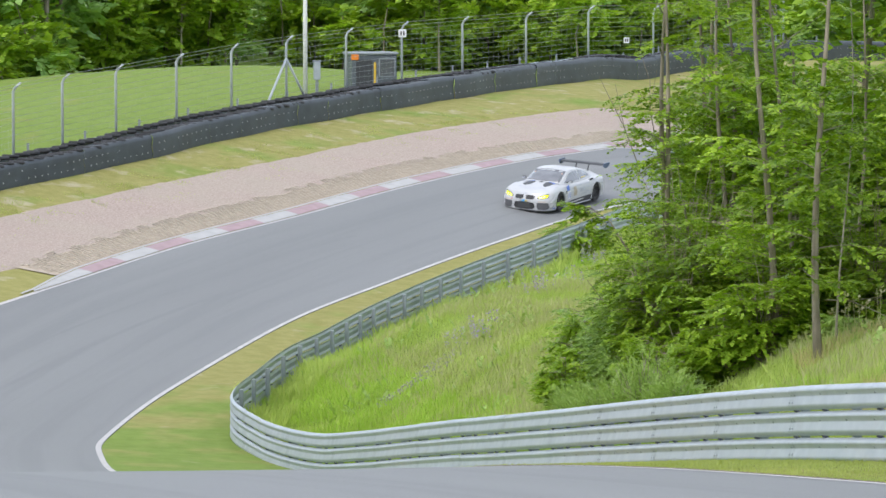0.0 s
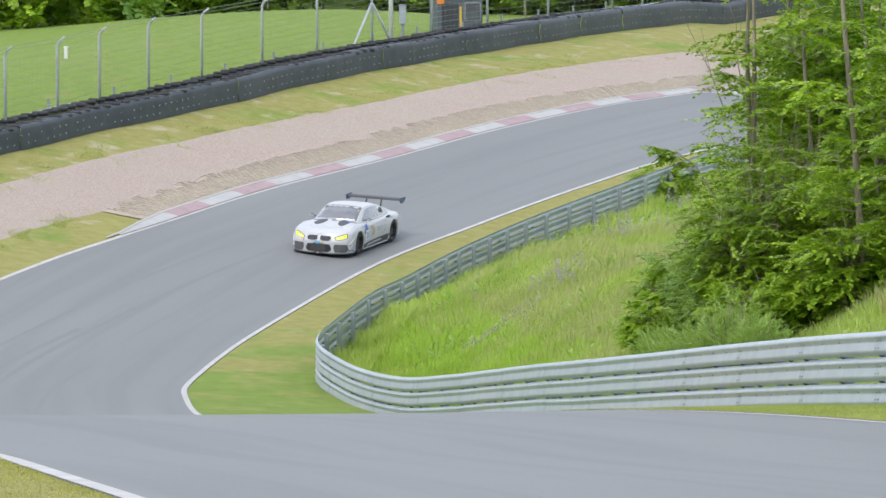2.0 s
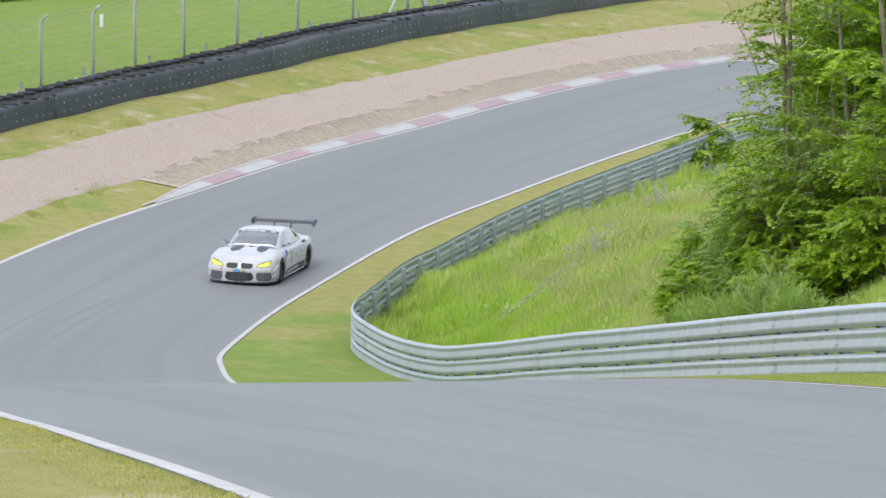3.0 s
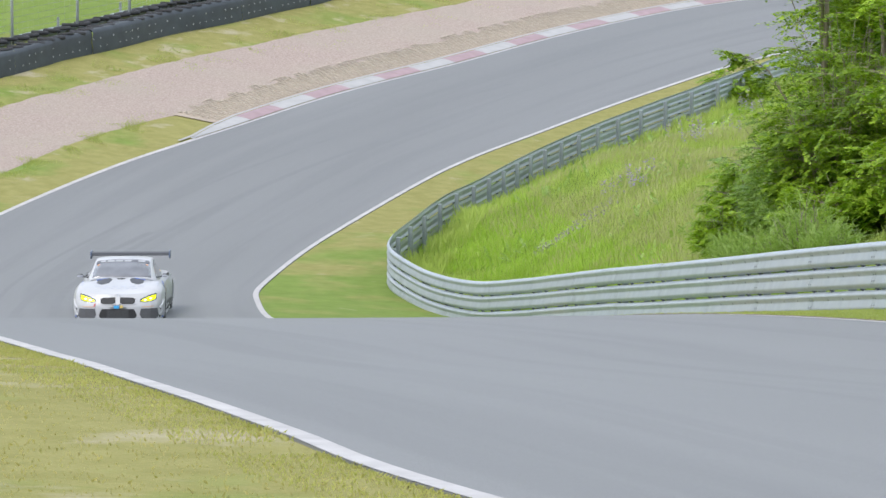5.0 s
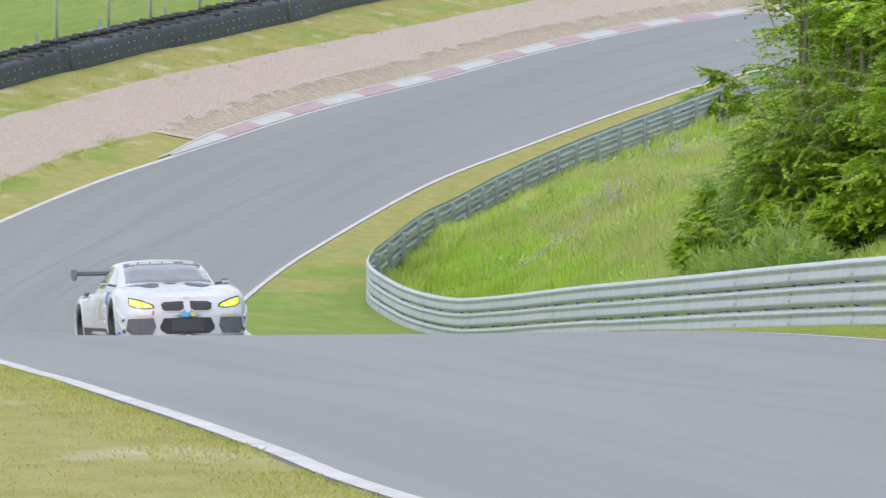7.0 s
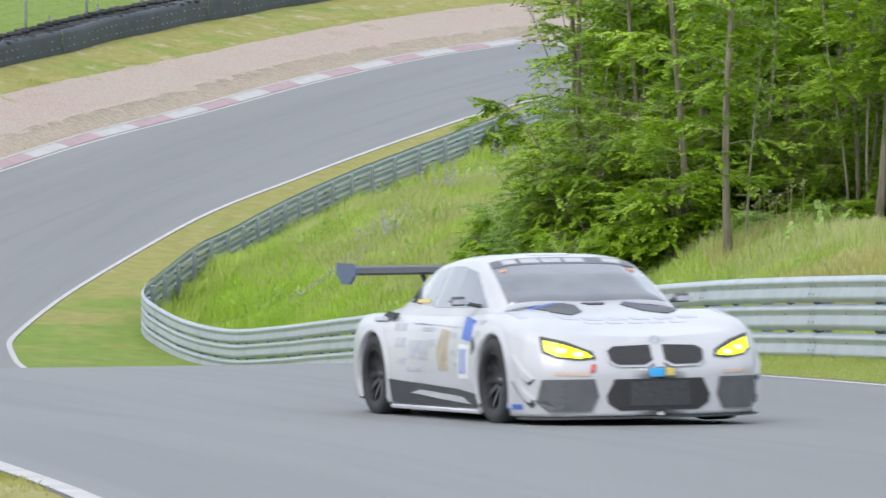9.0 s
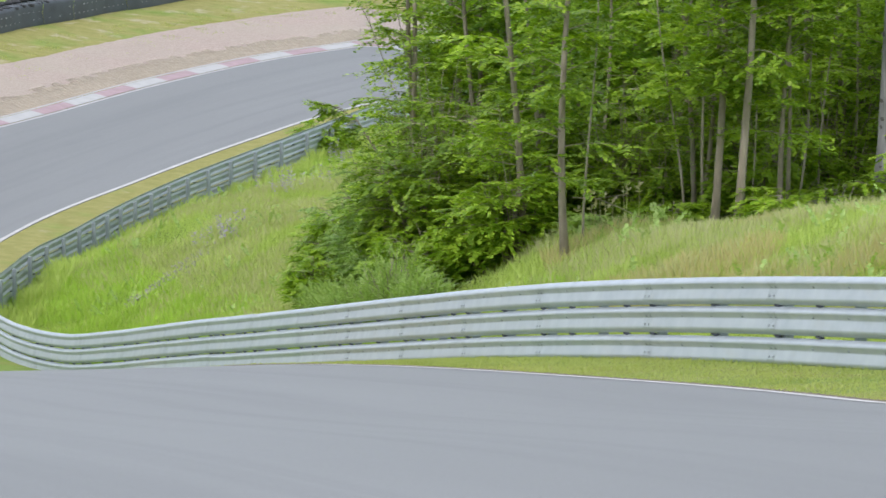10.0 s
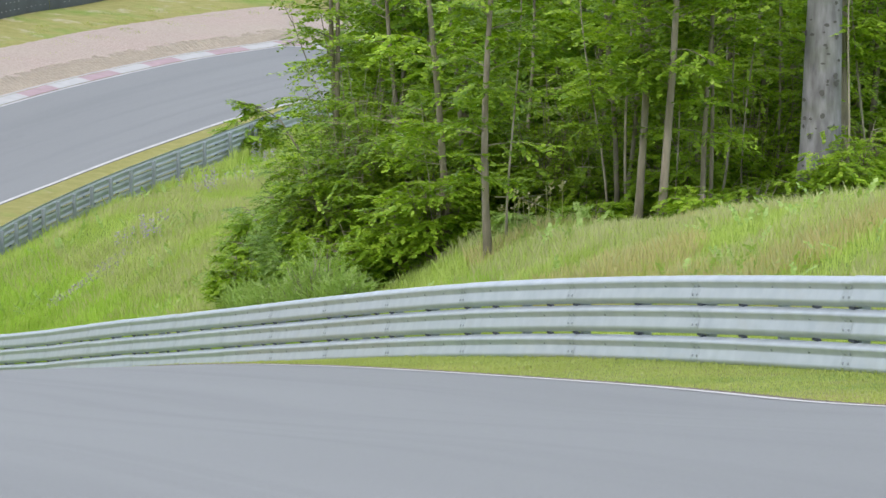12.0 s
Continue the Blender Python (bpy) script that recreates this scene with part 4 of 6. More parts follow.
        plate("haunch_vent", [(-1.0, 0.88), (-1.25, 0.9), (-1.3, 0.86), (-1.05, 0.83)], on_side(s), BLACK_MESH, car, "black haunch vent", 0.008)
        plate("fender_vent", [(1.0, 0.62), (0.93, 0.7), (0.9, 0.66), (0.95, 0.56)], on_side(s), BLACK_MESH, car, "black fender vent", 0.008)
        plate("door_line", [(-0.62, 0.8), (0.8, 0.76), (0.8, 0.767), (-0.62, 0.807)], on_side(s), PALE_PRINT, car, "crease line of the door", 0.003)
        # mirror
        v, f = tube([(0.6, s * 0.79, 0.94), (0.58, s * 0.92, 0.965)], 0.018, 6)
        mirror = part("mirror", from_bm("mirror", box_bm(0.12, 0.17, 0.075, 0.035, (0.56, s * 0.985, 0.985), 3), GREY_PANEL, True), car, "grey wing mirror with a pale cap")
        part("mirror_arm", mesh_of("mirror_arm", v, f, CARBON), mirror)
        plate("mirror_cap", [(-0.065, 0.96), (-0.07, 0.99), (-0.04, 1.0), (0.04, 1.0), (0.07, 0.99), (0.065, 0.96)], lambda u, w, lift, s=s: (0.621 + lift, s * (0.985 + u), w), PALE_PRINT, mirror, "pale mirror cap")
    # more faint prints on flanks and bonnet
    for s in (-1, 1):
        for a, b, w, h in ((1.12, 0.8, 0.14, 0.035), (0.45, 0.68, 0.12, 0.05), (-0.1, 0.74, 0.3, 0.03), (-0.75, 0.74, 0.22, 0.06), (0.95, 0.3, 0.1, 0.03), (-0.3, 0.4, 0.35, 0.035), (1.06, 0.7, 0.1, 0.05), (0.5, 0.55, 0.14, 0.04), (0.5, 0.46, 0.12, 0.03), (-0.72, 0.6, 0.18, 0.08), (-0.7, 0.46, 0.14, 0.05), (-1.9, 0.62, 0.2, 0.05), (-1.88, 0.5, 0.2, 0.03), (-1.2, 0.82, 0.3, 0.03), (-0.05, 0.62, 0.14, 0.05)):
            plate("faint_print", [(a, b), (a, b + h), (a - w, b + h), (a - w, b)], on_side(s), PALE_PRINT, car, "pale sponsor print", 0.005)
        # dark plates that paint the shade below each dive plane
        for drop in (0, 0.18):
            plate("canard_edge", [(1.89, 0.54 - drop), (1.93, 0.55 - drop), (2.12, 0.365 - drop), (2.1, 0.335 - drop)], on_side(s), CARBON, car, "dark plate painting the shade under the dive plane", 0.02)
    for k in range(5):
        y = -0.36 + 0.18 * k
        plate("bonnet_print", [(1.9, y - 0.06), (1.9, y + 0.06), (1.98, y + 0.06), (1.98, y - 0.06)], on_top, PALE_PRINT, car, "pale grey sponsor bar", 0.004)
    # rear
    for s in (-1, 1):
        part("tail_lamp", from_bm("tail_lamp", box_bm(0.06, 0.3, 0.12, 0.02, (-2.4, s * 0.6, 0.78)), TAIL_RED), car, "red tail lamp")
    part("diffuser", from_bm("diffuser", box_bm(0.4, 1.5, 0.18, 0.02, (-2.3, 0, 0.2)), CARBON), car, "black rear diffuser")
    part("underfloor", from_bm("underfloor", box_bm(4.4, 1.6, 0.04, 0, (-0.1, 0, 0.1)), CARBON), car, "flat black floor")
    # wing
    sec = [(-2.22, 1.2), (-2.3, 1.225), (-2.45, 1.235), (-2.62, 1.215), (-2.6, 1.205), (-2.44, 1.205), (-2.28, 1.19)]
    n = len(sec)
    sec = [(x, 1.215 + (z - 1.215) * 1.9) for x, z in sec]
    v = [(x, y, z + 0.04) for y in (-0.93, 0.93) for x, z in sec]
    f = [(i, (i + 1) % n, n + (i + 1) % n, n + i) for i in range(n)] + [tuple(range(n)), tuple(range(2 * n - 1, n - 1, -1))]
    wing = part("rear_wing", mesh_of("rear_wing", v, f, CARBON), car, "dark grey rear wing plane")
    for s in (-1, 1):
        end = [(-2.17, 1.205), (-2.19, 1.31), (-2.64, 1.32), (-2.66, 1.225), (-2.5, 1.13), (-2.3, 1.13)]
        k = len(end)
        v = [(x, s * 0.93, z) for x, z in end] + [(x, s * 0.955, z) for x, z in end]
        f = [tuple(range(k)), tuple(range(2 * k - 1, k - 1, -1))] + [(i, (i + 1) % k, k + (i + 1) % k, k + i) for i in range(k)]
        part("end_plate", mesh_of("end_plate", v, f, plain("blue_grey_end_plate", (0.1, 0.14, 0.24), 0.4)), wing, "blue-grey wing end plate")
        v, f = tube([(-2.2, s * 0.26, 0.9), (-2.26, s * 0.26, 1.14), (-2.36, s * 0.26, 1.255)], 0.022, 6)
        part("wing_strut", mesh_of("wing_strut", v, f, CARBON), wing, "black wing strut")
    # roof details
    plate("roof_hatch", [(0.1, -0.18), (0.1, 0.18), (-0.25, 0.18), (-0.25, -0.18)], on_cabin_top, CAR_WHITE, car, "white roof flap", 0.006)
    return car, wheels


# seconds and the plan place of the car's middle
DRIVE = [(0.0, 4.15, 157.6), (1.5, -3.85, 141.0), (2.5, -7.55, 129.8), (4.0, -10.7, 111.2), (5.0, -11.17, 98.2), (5.5, -10.72, 90.5), (6.5, -8.42, 75.2), (7.5, -4.85, 59.0), (8.5, -0.72, 42.5), (9.0, 1.61, 34.8), (9.5, 3.78, 27.0), (10.2, 7.2, 14.5), (12.0, 17.0, -16.0)]


def drive(t):
    """Plan place of the car at t seconds, by a smooth run through DRIVE."""
    d = np.array(DRIVE)
    out = []
    for c in (1, 2):
        m = np.gradient(d[:, c], d[:, 0])
        i = min(max(int(np.searchsorted(d[:, 0], t, "right")) - 1, 0), len(d) - 2)
        h = d[i + 1, 0] - d[i, 0]
        s = (t - d[i, 0]) / h
        out.append((2 * s ** 3 - 3 * s ** 2 + 1) * d[i, c] + (s ** 3 - 2 * s ** 2 + s) * h * m[i] + (3 * s ** 2 - 2 * s ** 3) * d[i + 1, c] + (s ** 3 - s ** 2) * h * m[i + 1])
    return np.array(out)


# seconds and the degrees by which the nose points inside its path
SLIP = [(0, -3), (2.5, -1), (4, 0), (5, 1), (5.5, 2.5), (6.5, 4.5), (7.5, 3.5), (8.5, 2), (9.5, 3), (12, 2)]


def car_pose(t):
    # the nose dips and lifts a little with the brakes and the hollow
    a, b = drive(max(t - 0.1, 0)), drive(min(t + 0.1, 12))
    w = math.atan2(*(b - a)[::-1]) + radians(float(np.interp(t, [k for k, _ in SLIP], [v for _, v in SLIP])))
    f, c = np.array([math.cos(w), math.sin(w)]), drive(t)
    l = np.array([-f[1], f[0]])

    def on_road(p):
        return Vector((p[0], p[1], float(land(p[0], p[1])) + 0.016))

    ahead = (on_road(c + f * 1.45) - on_road(c - f * 1.45)).normalized()
    left = (on_road(c + l * 0.9) - on_road(c - l * 0.9)).normalized()
    up = ahead.cross(left).normalized()
    left = (up.cross(ahead) + Vector((l[0], l[1], 0))).normalized()
    up = ahead.cross(left).normalized()
    left = up.cross(ahead)
    m = Matrix((ahead, left, up)).transposed().to_4x4()
    dip = float(np.interp(t, [0, 1.5, 2.5, 3.5, 5, 5.5, 6.5, 7.5], [0.6, -0.4, -1.2, 0.5, 2.1, 0.9, -0.3, 0]))
    m = m @ Matrix.Rotation(radians(dip), 4, "Y")
    m.translation = (on_road(c + f * 1.45) + on_road(c - f * 1.45)) / 2
    return m


def motions():
    walk(THE_CAR, [(k / 10, car_pose(k / 10)) for k in range(121)])
    # the wheels roll with the way travelled
    way = [0.0]
    for k in range(1, 361):
        way.append(way[-1] + float(np.hypot(*(drive(k / 30) - drive((k - 1) / 30)))))
    for wheel, x, y in THE_WHEELS:
        walk(wheel, [(k / 30, pose(x, y, WHEEL_R, 0, math.degrees(way[k] / WHEEL_R) % 360, 0)) for k in range(361)])


# ---------------------------------------------------------------- plants
def spray_shape(rng, leaves, length, leaf, spread=0.35):
    """A flat twig of leaves: leaves x 4 corners, along x, its face up."""
    out = []
    for i in range(leaves):
        s = (i + 0.6) / leaves
        side = 1 if i % 2 else -1
        ang = side * rng.uniform(0.4, 1.1) if i < leaves - 1 else 0
        size = leaf * rng.uniform(0.7, 1.15)
        d = np.array([math.cos(ang), math.sin(ang), rng.uniform(-spread, spread)])
        w = np.array([-math.sin(ang), math.cos(ang), rng.uniform(-spread, spread)]) * size * 0.42
        a = np.array([s * length, 0, -0.12 * s * s * length])
        out.append([a, a + d * size * 0.45 + w, a + d * size, a + d * size * 0.45 - w])
    return np.array(out)


def leafage(name, places, aims, rng, material, leaves=12, length=0.5, leaf=0.1, tilt=0.35, sizes=None):
    """Sprays of leaves at places, each pointing along its aim, joined into one mesh."""
    places, aims = np.asarray(places, float), np.asarray(aims, float)
    shapes = [spray_shape(rng, leaves, length, leaf) for _ in range(6)]
    n = len(places)
    aims = aims / np.maximum(np.linalg.norm(aims, axis=1), 1e-6)[:, None]
    up = np.tile([0.0, 0.0, 1.0], (n, 1)) + np.array([[rng.gauss(0, tilt), rng.gauss(0, tilt), 0] for _ in range(n)])
    side = np.cross(up, aims)
    side /= np.maximum(np.linalg.norm(side, axis=1), 1e-6)[:, None]
    up = np.cross(aims, side)
    pick = np.array([rng.randrange(6) for _ in range(n)])
    k = np.array([rng.uniform(0.7, 1.25) for _ in range(n)]) if sizes is None else np.asarray(sizes)
    stack = np.array(shapes)[pick].reshape(n, -1, 3) * k[:, None, None]
    v = places[:, None, :] + stack[..., 0:1] * aims[:, None, :] + stack[..., 1:2] * side[:, None, :] + stack[..., 2:3] * up[:, None, :]
    v = v.reshape(-1, 3)
    me = bpy.data.meshes.new(name)
    nf = len(v) // 4
    me.vertices.add(len(v))
    me.vertices.foreach_set("co", v.astype(np.float32).ravel())
    me.loops.add(nf * 4)
    me.loops.foreach_set("vertex_index", np.arange(nf * 4, dtype=np.int32))
    me.polygons.add(nf)
    me.polygons.foreach_set("loop_start", np.arange(0, nf * 4, 4, dtype=np.int32))
    me.materials.append(material)
    me.update(calc_edges=True)
    return me


def limb_path(start, aim, length, rng, sag=0.1, n=5):
    p, d = Vector(start), Vector(aim).normalized()
    out = [tuple(p)]
    for i in range(n):
        d = (d + Vector((rng.uniform(-0.16, 0.16), rng.uniform(-0.16, 0.16), rng.uniform(-0.12, 0.12) - sag * i / n))).normalized()
        p = p + d * length / n
        out.append(tuple(p))
    return out


def add_tubes(jobs):
    v, f = [], []
    for path, radii, n in jobs:
        k = len(v)
        a, b = tube(path, radii, n)
        v += a
        f += [tuple(i + k for i in q) for q in b]
    return v, f


def fan_out(lp, rng, sprays, span, places, aims):
    """Twigs to both sides of a bough, in one flat drooping layer."""
    for i in range(sprays):
        q = (0.2 + 0.8 * (i + rng.random()) / sprays)
        u = min(q, 0.999) * (len(lp) - 1)
        k = int(u)
        b = Vector(lp[k]).lerp(Vector(lp[k + 1]), u - k)
        d = (Vector(lp[k + 1]) - Vector(lp[k])).normalized()
        side = Vector((-d.y, d.x, 0)) * (1 if i % 2 else -1)
        aim = d * rng.uniform(0.4, 1.0) + side * rng.uniform(0.3, 1.0) + Vector((0, 0, rng.uniform(-0.5, 0.12)))
        places.append(tuple(b + side * span * (1 - q) * rng.random()))
        aims.append(tuple(aim))


def build_tree(name, label, x, y, seed, height=11, r=0.09, lean=(0, 0), crown=((1.0, 11.0, 1.6, 26),), leaf_mat=None, bark=None, sprays=9, leaf=0.1, length=0.5, leaves=12, category="tree", group="", rise=0.25, lighter=None, bend=0.12):
    rng = random.Random(seed)
    z = float(land(x, y)) - 0.05
    tree = thing(name, label, category, pose(x, y, z), group)
    n = 9
    path = []
    phase = rng.uniform(0, 6)
    for i in range(n + 1):
        s = i / n
        path.append((lean[0] * s * height + bend * math.sin(s * 5 + phase) - bend * math.sin(phase), lean[1] * s * height + bend * math.cos(s * 4 + phase) - bend * math.cos(phase), s * height - 0.1))
    radii = [r * (1.25 if i == 0 else 1 - 0.75 * i / n) for i in range(n + 1)]
    v, f = tube(path, radii, 10)
    part("trunk", mesh_of("trunk", v, f, bark or BARK, smooth=True), tree)
    jobs, places, aims = [], [], []
    for z0, z1, reach, count in crown:
        for _ in range(count):
            h = rng.uniform(z0, z1)
            s = min(max((h + 0.1) / height, 0), 0.999)
            i = int(s * n)
            a = Vector(path[i]).lerp(Vector(path[i + 1]), s * n - i)
            w = rng.uniform(0, 2 * math.pi)
            ln = reach * rng.uniform(0.45, 1.15)
            lp = limb_path(a, (math.cos(w), math.sin(w), rise + rng.uniform(-0.15, 0.25)), ln, rng)
            jobs.append((lp, [max(0.005, min(r * 0.22, 0.014) * (1 - k / 6)) for k in range(len(lp))], 4))
            fan_out(lp, rng, sprays, ln * 0.42, places, aims)
    v, f = add_tubes(jobs)
    tagged(part("branchwork", mesh_of("branchwork", v, f, bark or BARK), tree), kind="stuff")
    part("crown", leafage("crown", places, aims, rng, leaf_mat or LEAF, leaves, length, leaf, 0.32), tree)
    return tree


def build_bush(name, label, x, y, seed, size, stems=26, leaf_mat=None, sprays=10, leaf=0.08, length=0.4, leaves=12, category="bush", upright=0.7):
    rng = random.Random(seed)
    sx, sy, sz = size
    z = float(land(x, y)) - 0.05
    bush = thing(name, label, category, pose(x, y, z))
    jobs, places, aims = [], [], []
    for _ in range(stems):
        w = rng.uniform(0, 2 * math.pi)
        q = math.sqrt(rng.random())
        a = (0.35 * sx * q * math.cos(w), 0.35 * sy * q * math.sin(w), 0)
        tip = Vector((sx * q * math.cos(w), sy * q * math.sin(w), sz * rng.uniform(0.45, 1.0) * (1.05 - 0.45 * q * q)))
        d = tip - Vector(a)
        lp = limb_path(a, d, d.length, rng, 0.05)
        jobs.append((lp, [0.022 * (1 - 0.15 * k) for k in range(len(lp))], 4))
        if upright > 0.5:
            for _ in range(sprays):
                t = rng.uniform(0.15, 1.0) * (len(lp) - 1)
                k = min(int(t), len(lp) - 2)
                b = Vector(lp[k]).lerp(Vector(lp[k + 1]), t - k)
                places.append(tuple(b + Vector((rng.gauss(0, 0.08), rng.gauss(0, 0.08), 0))))
                aims.append((math.cos(w) * 0.6 + rng.uniform(-1, 1), math.sin(w) * 0.6 + rng.uniform(-1, 1), upright * rng.uniform(0, 1)))
            continue
        # flat layers of leaves, one above the other along the stem
        for _ in range(max(2, sprays // 6)):
            t = rng.uniform(0.3, 1.0) * (len(lp) - 1)
            k = min(int(t), len(lp) - 2)
            b = Vector(lp[k]).lerp(Vector(lp[k + 1]), t - k)
            turn = w + rng.gauss(0, 0.6)
            bough = limb_path(b, (math.cos(turn), math.sin(turn), 0.1), rng.uniform(0.35, 0.75) * min(1.0, sx), rng, 0.12, 3)
            jobs.append((bough, [0.009, 0.007, 0.005, 0.003], 3))
            fan_out(bough, rng, 6, 0.2, places, aims)
    v, f = add_tubes(jobs)
    tagged(part("branchwork", mesh_of("branchwork", v, f, BARK), bush), kind="stuff")
    part("foliage", leafage("foliage", places, aims, rng, leaf_mat or LEAF, leaves, length, leaf, 0.35 if upright > 0.5 else 0.3), bush)
    return bush


def ray_place(az, dist):
    """A plan point at a bearing from the tripod (degrees to the right of the first view) and a distance ahead."""
    return dist * math.tan(radians(az)), dist


def build_near_trees():
    # slim trunks along the top of the bank: bearing, distance, radius, lean, height of the lowest leaves
    slim = [(4.52, 81, 0.085, (-0.035, 0), 0.9), (5.11, 76.5, 0.08, (0.006, 0), 1.3), (6.86, 81, 0.06, (-0.03, 0), 2.2), (6.93, 81.3, 0.055, (0.05, 0), 2.0), (7.13, 78, 0.085, (0.001, 0), 2.6),
            (7.46, 76.5, 0.09, (0.012, 0), 2.2), (8.04, 77.5, 0.06, (0.002, 0), 1.8), (8.1, 78, 0.045, (0.06, 0), 2.2), (8.83, 84, 0.08, (0.0, 0), 2.2), (9.12, 84, 0.055, (0.03, 0), 2.2), (9.28, 82, 0.065, (0.02, 0), 2.0),
            (10.25, 87, 0.1, (0, 0), 2.0), (9.98, 80, 0.17, (0.005, 0), 3.0), (10.6, 90, 0.11, (0, 0), 1.6), (3.1, 92, 0.09, (0.003, 0), 2.4), (3.45, 95, 0.085, (-0.005, 0), 2.6), (3.85, 93, 0.08, (-0.01, 0), 2.0), (4.0, 90, 0.075, (-0.04, 0), 1.6),
            (5.9, 90, 0.07, (0.02, 0), 1.4), (6.3, 94, 0.09, (0, 0), 1.2), (8.45, 92, 0.11, (0, 0), 1.2), (9.6, 96, 0.1, (0, 0), 1.2), (11.0, 80, 0.09, (0.02, 0), 1.5), (4.75, 83, 0.06, (-0.05, 0), 1.0), (7.75, 88, 0.07, (0.01, 0), 1.0), (5.5, 86, 0.05, (0.03, 0.0), 1.0)]
    rng = random.Random(5)
    for i, (az, dist, r, lean, low) in enumerate(slim):
        x, y = ray_place(az, dist)
        light = i % 2 == 0
        build_tree("slim_tree", "slim young broadleaf tree with a grey-brown trunk" if not light else "slim young tree with bright green leaves", x, y, 100 + i, rng.uniform(8.0, 9.5), r, lean,
                   ((low, 5.5, 1.15, 26), (5.5, 9.2, 1.4, 7)), LEAF_LIGHT if light else LEAF, sprays=13, leaf=0.09, length=0.55, leaves=17, group="young trees on the bank")
    for i, (az, dist, r, lean) in enumerate([(6.75, 80.5, 0.03, (-0.09, 0)), (7.0, 80, 0.035, (0.03, 0)), (8.2, 79, 0.03, (0.1, 0)), (8.55, 80, 0.025, (0.07, 0)), (8.95, 82, 0.03, (0.05, 0)), (9.2, 79.5, 0.03, (0.12, 0)), (9.95, 77.5, 0.03, (0.05, 0)), (7.6, 79, 0.02, (0.09, 0)), (5.35, 78, 0.025, (0.02, 0)), (10.3, 80, 0.03, (-0.05, 0))]):
        x, y = ray_place(az, dist)
        build_tree("bare_sapling", "thin pale sapling with few leaves", x, y, 160 + i, rng.uniform(5.5, 7.5), r, lean, ((2.5, 6, 0.5, 4),), LEAF_LIGHT, STAKE_BARK, sprays=4, leaf=0.1, group="saplings on the bank", bend=0.1)
    # the old beech
    x, y = ray_place(9.6, 78)
    beech = build_tree("beech_tree", "old beech with a thick smooth silver-grey trunk", x, y, 77, 14, 0.44, (0.01, 0), ((7, 13, 3.0, 18),), LEAF, BEECH, sprays=16, bend=0.05)
    knot_rng = random.Random(8)
    scar = plain("dark_bark_scar", (0.12, 0.115, 0.11), 0.9)
    for _ in range(44):
        w = knot_rng.uniform(-2.7, -0.6)
        h = knot_rng.uniform(0.2, 5.0)
        rr = 0.44 * (1 - 0.75 * h / 16) + 0.012
        s = knot_rng.uniform(0.025, 0.06)
        flat = knot_rng.uniform(0.35, 1.3)
        v = []
        for a in range(8):
            q = 2 * math.pi * a / 8
            ww = w + math.cos(q) * s / rr * knot_rng.uniform(0.7, 1.2)
            v.append((rr * math.cos(ww) + 0.01 * h, rr * math.sin(ww), h + math.sin(q) * s * flat * knot_rng.uniform(0.7, 1.2)))
        part("bark_scar", mesh_of("bark_scar", v, [tuple(range(8))], scar), beech, "dark scar in the bark")
    # leafy beech shrubs at the open end of the wood
    for i, (az, dist, size, stems, mat) in enumerate([(2.5, 89, (0.5, 0.6, 2.7), 44, LEAF_SMALL), (2.1, 95, (0.8, 0.7, 1.9), 34, LEAF_LIGHT), (2.45, 91, (0.5, 0.5, 2.8), 40, LEAF_SMALL), (1.75, 93, (0.45, 0.4, 1.2), 22, LEAF_LIGHT), (3.3, 82.5, (0.9, 0.8, 2.0), 36, LEAF_LIGHT), (4.1, 81.5, (0.8, 0.7, 1.8), 30, LEAF_LIGHT), (2.8, 87, (0.75, 0.8, 3.4), 62, LEAF_SMALL), (3.35, 87.5, (1.3, 1.2, 4.6), 90, LEAF), (3.25, 84, (0.95, 1.3, 3.7), 78, LEAF), (3.75, 85, (1.5, 1.6, 3.4), 60, LEAF), (4.35, 84, (1.2, 1.5, 3.2), 50, LEAF), (4.85, 84.5, (1.1, 1.4, 2.6), 40, LEAF_LIGHT),
                                                     (5.5, 86, (1.3, 1.5, 2.6), 40, LEAF), (6.2, 88, (1.4, 1.5, 2.8), 44, LEAF), (7.3, 88, (1.5, 1.5, 2.6), 40, LEAF), (8.3, 86, (1.2, 1.3, 2.4), 36, LEAF_LIGHT), (9.9, 80, (1.3, 1.2, 1.5), 40, LEAF_LIGHT),
                                                     (8.75, 77.5, (1.0, 0.9, 1.0), 26, LEAF_LIGHT), (9.98, 77, (0.6, 0.6, 1.5), 30, LEAF_LIGHT), (8.0, 76, (0.5, 0.5, 0.9), 14, LEAF_LIGHT), (6.55, 79, (0.5, 0.5, 0.9), 14, LEAF_LIGHT), (10.6, 82, (1.3, 1.2, 1.7), 36, LEAF), (5.65, 79.5, (0.6, 0.5, 0.5), 14, LEAF_GREY), (1.78, 148.5, (0.75, 0.6, 1.25), 40, LEAF_LIGHT), (6.35, 82, (0.9, 0.8, 1.9), 34, LEAF), (7.9, 80, (0.7, 0.7, 2.6), 34, LEAF_LIGHT), (8.7, 82, (0.8, 0.8, 3.6), 44, LEAF_LIGHT), (7.7, 84, (1.1, 0.9, 4.2), 46, LEAF), (5.9, 83, (0.9, 0.8, 3.4), 40, LEAF), (10.15, 78, (0.8, 0.7, 2.1), 40, LEAF_LIGHT), (6.6, 85, (1.0, 0.9, 4.6), 46, LEAF_LIGHT), (4.4, 80.6, (0.5, 0.5, 2.3), 20, LEAF_LIGHT), (9.2, 84, (0.9, 0.8, 4.4), 40, LEAF_LIGHT)]):
        x, y = ray_place(az, dist)
        small = mat is LEAF_SMALL
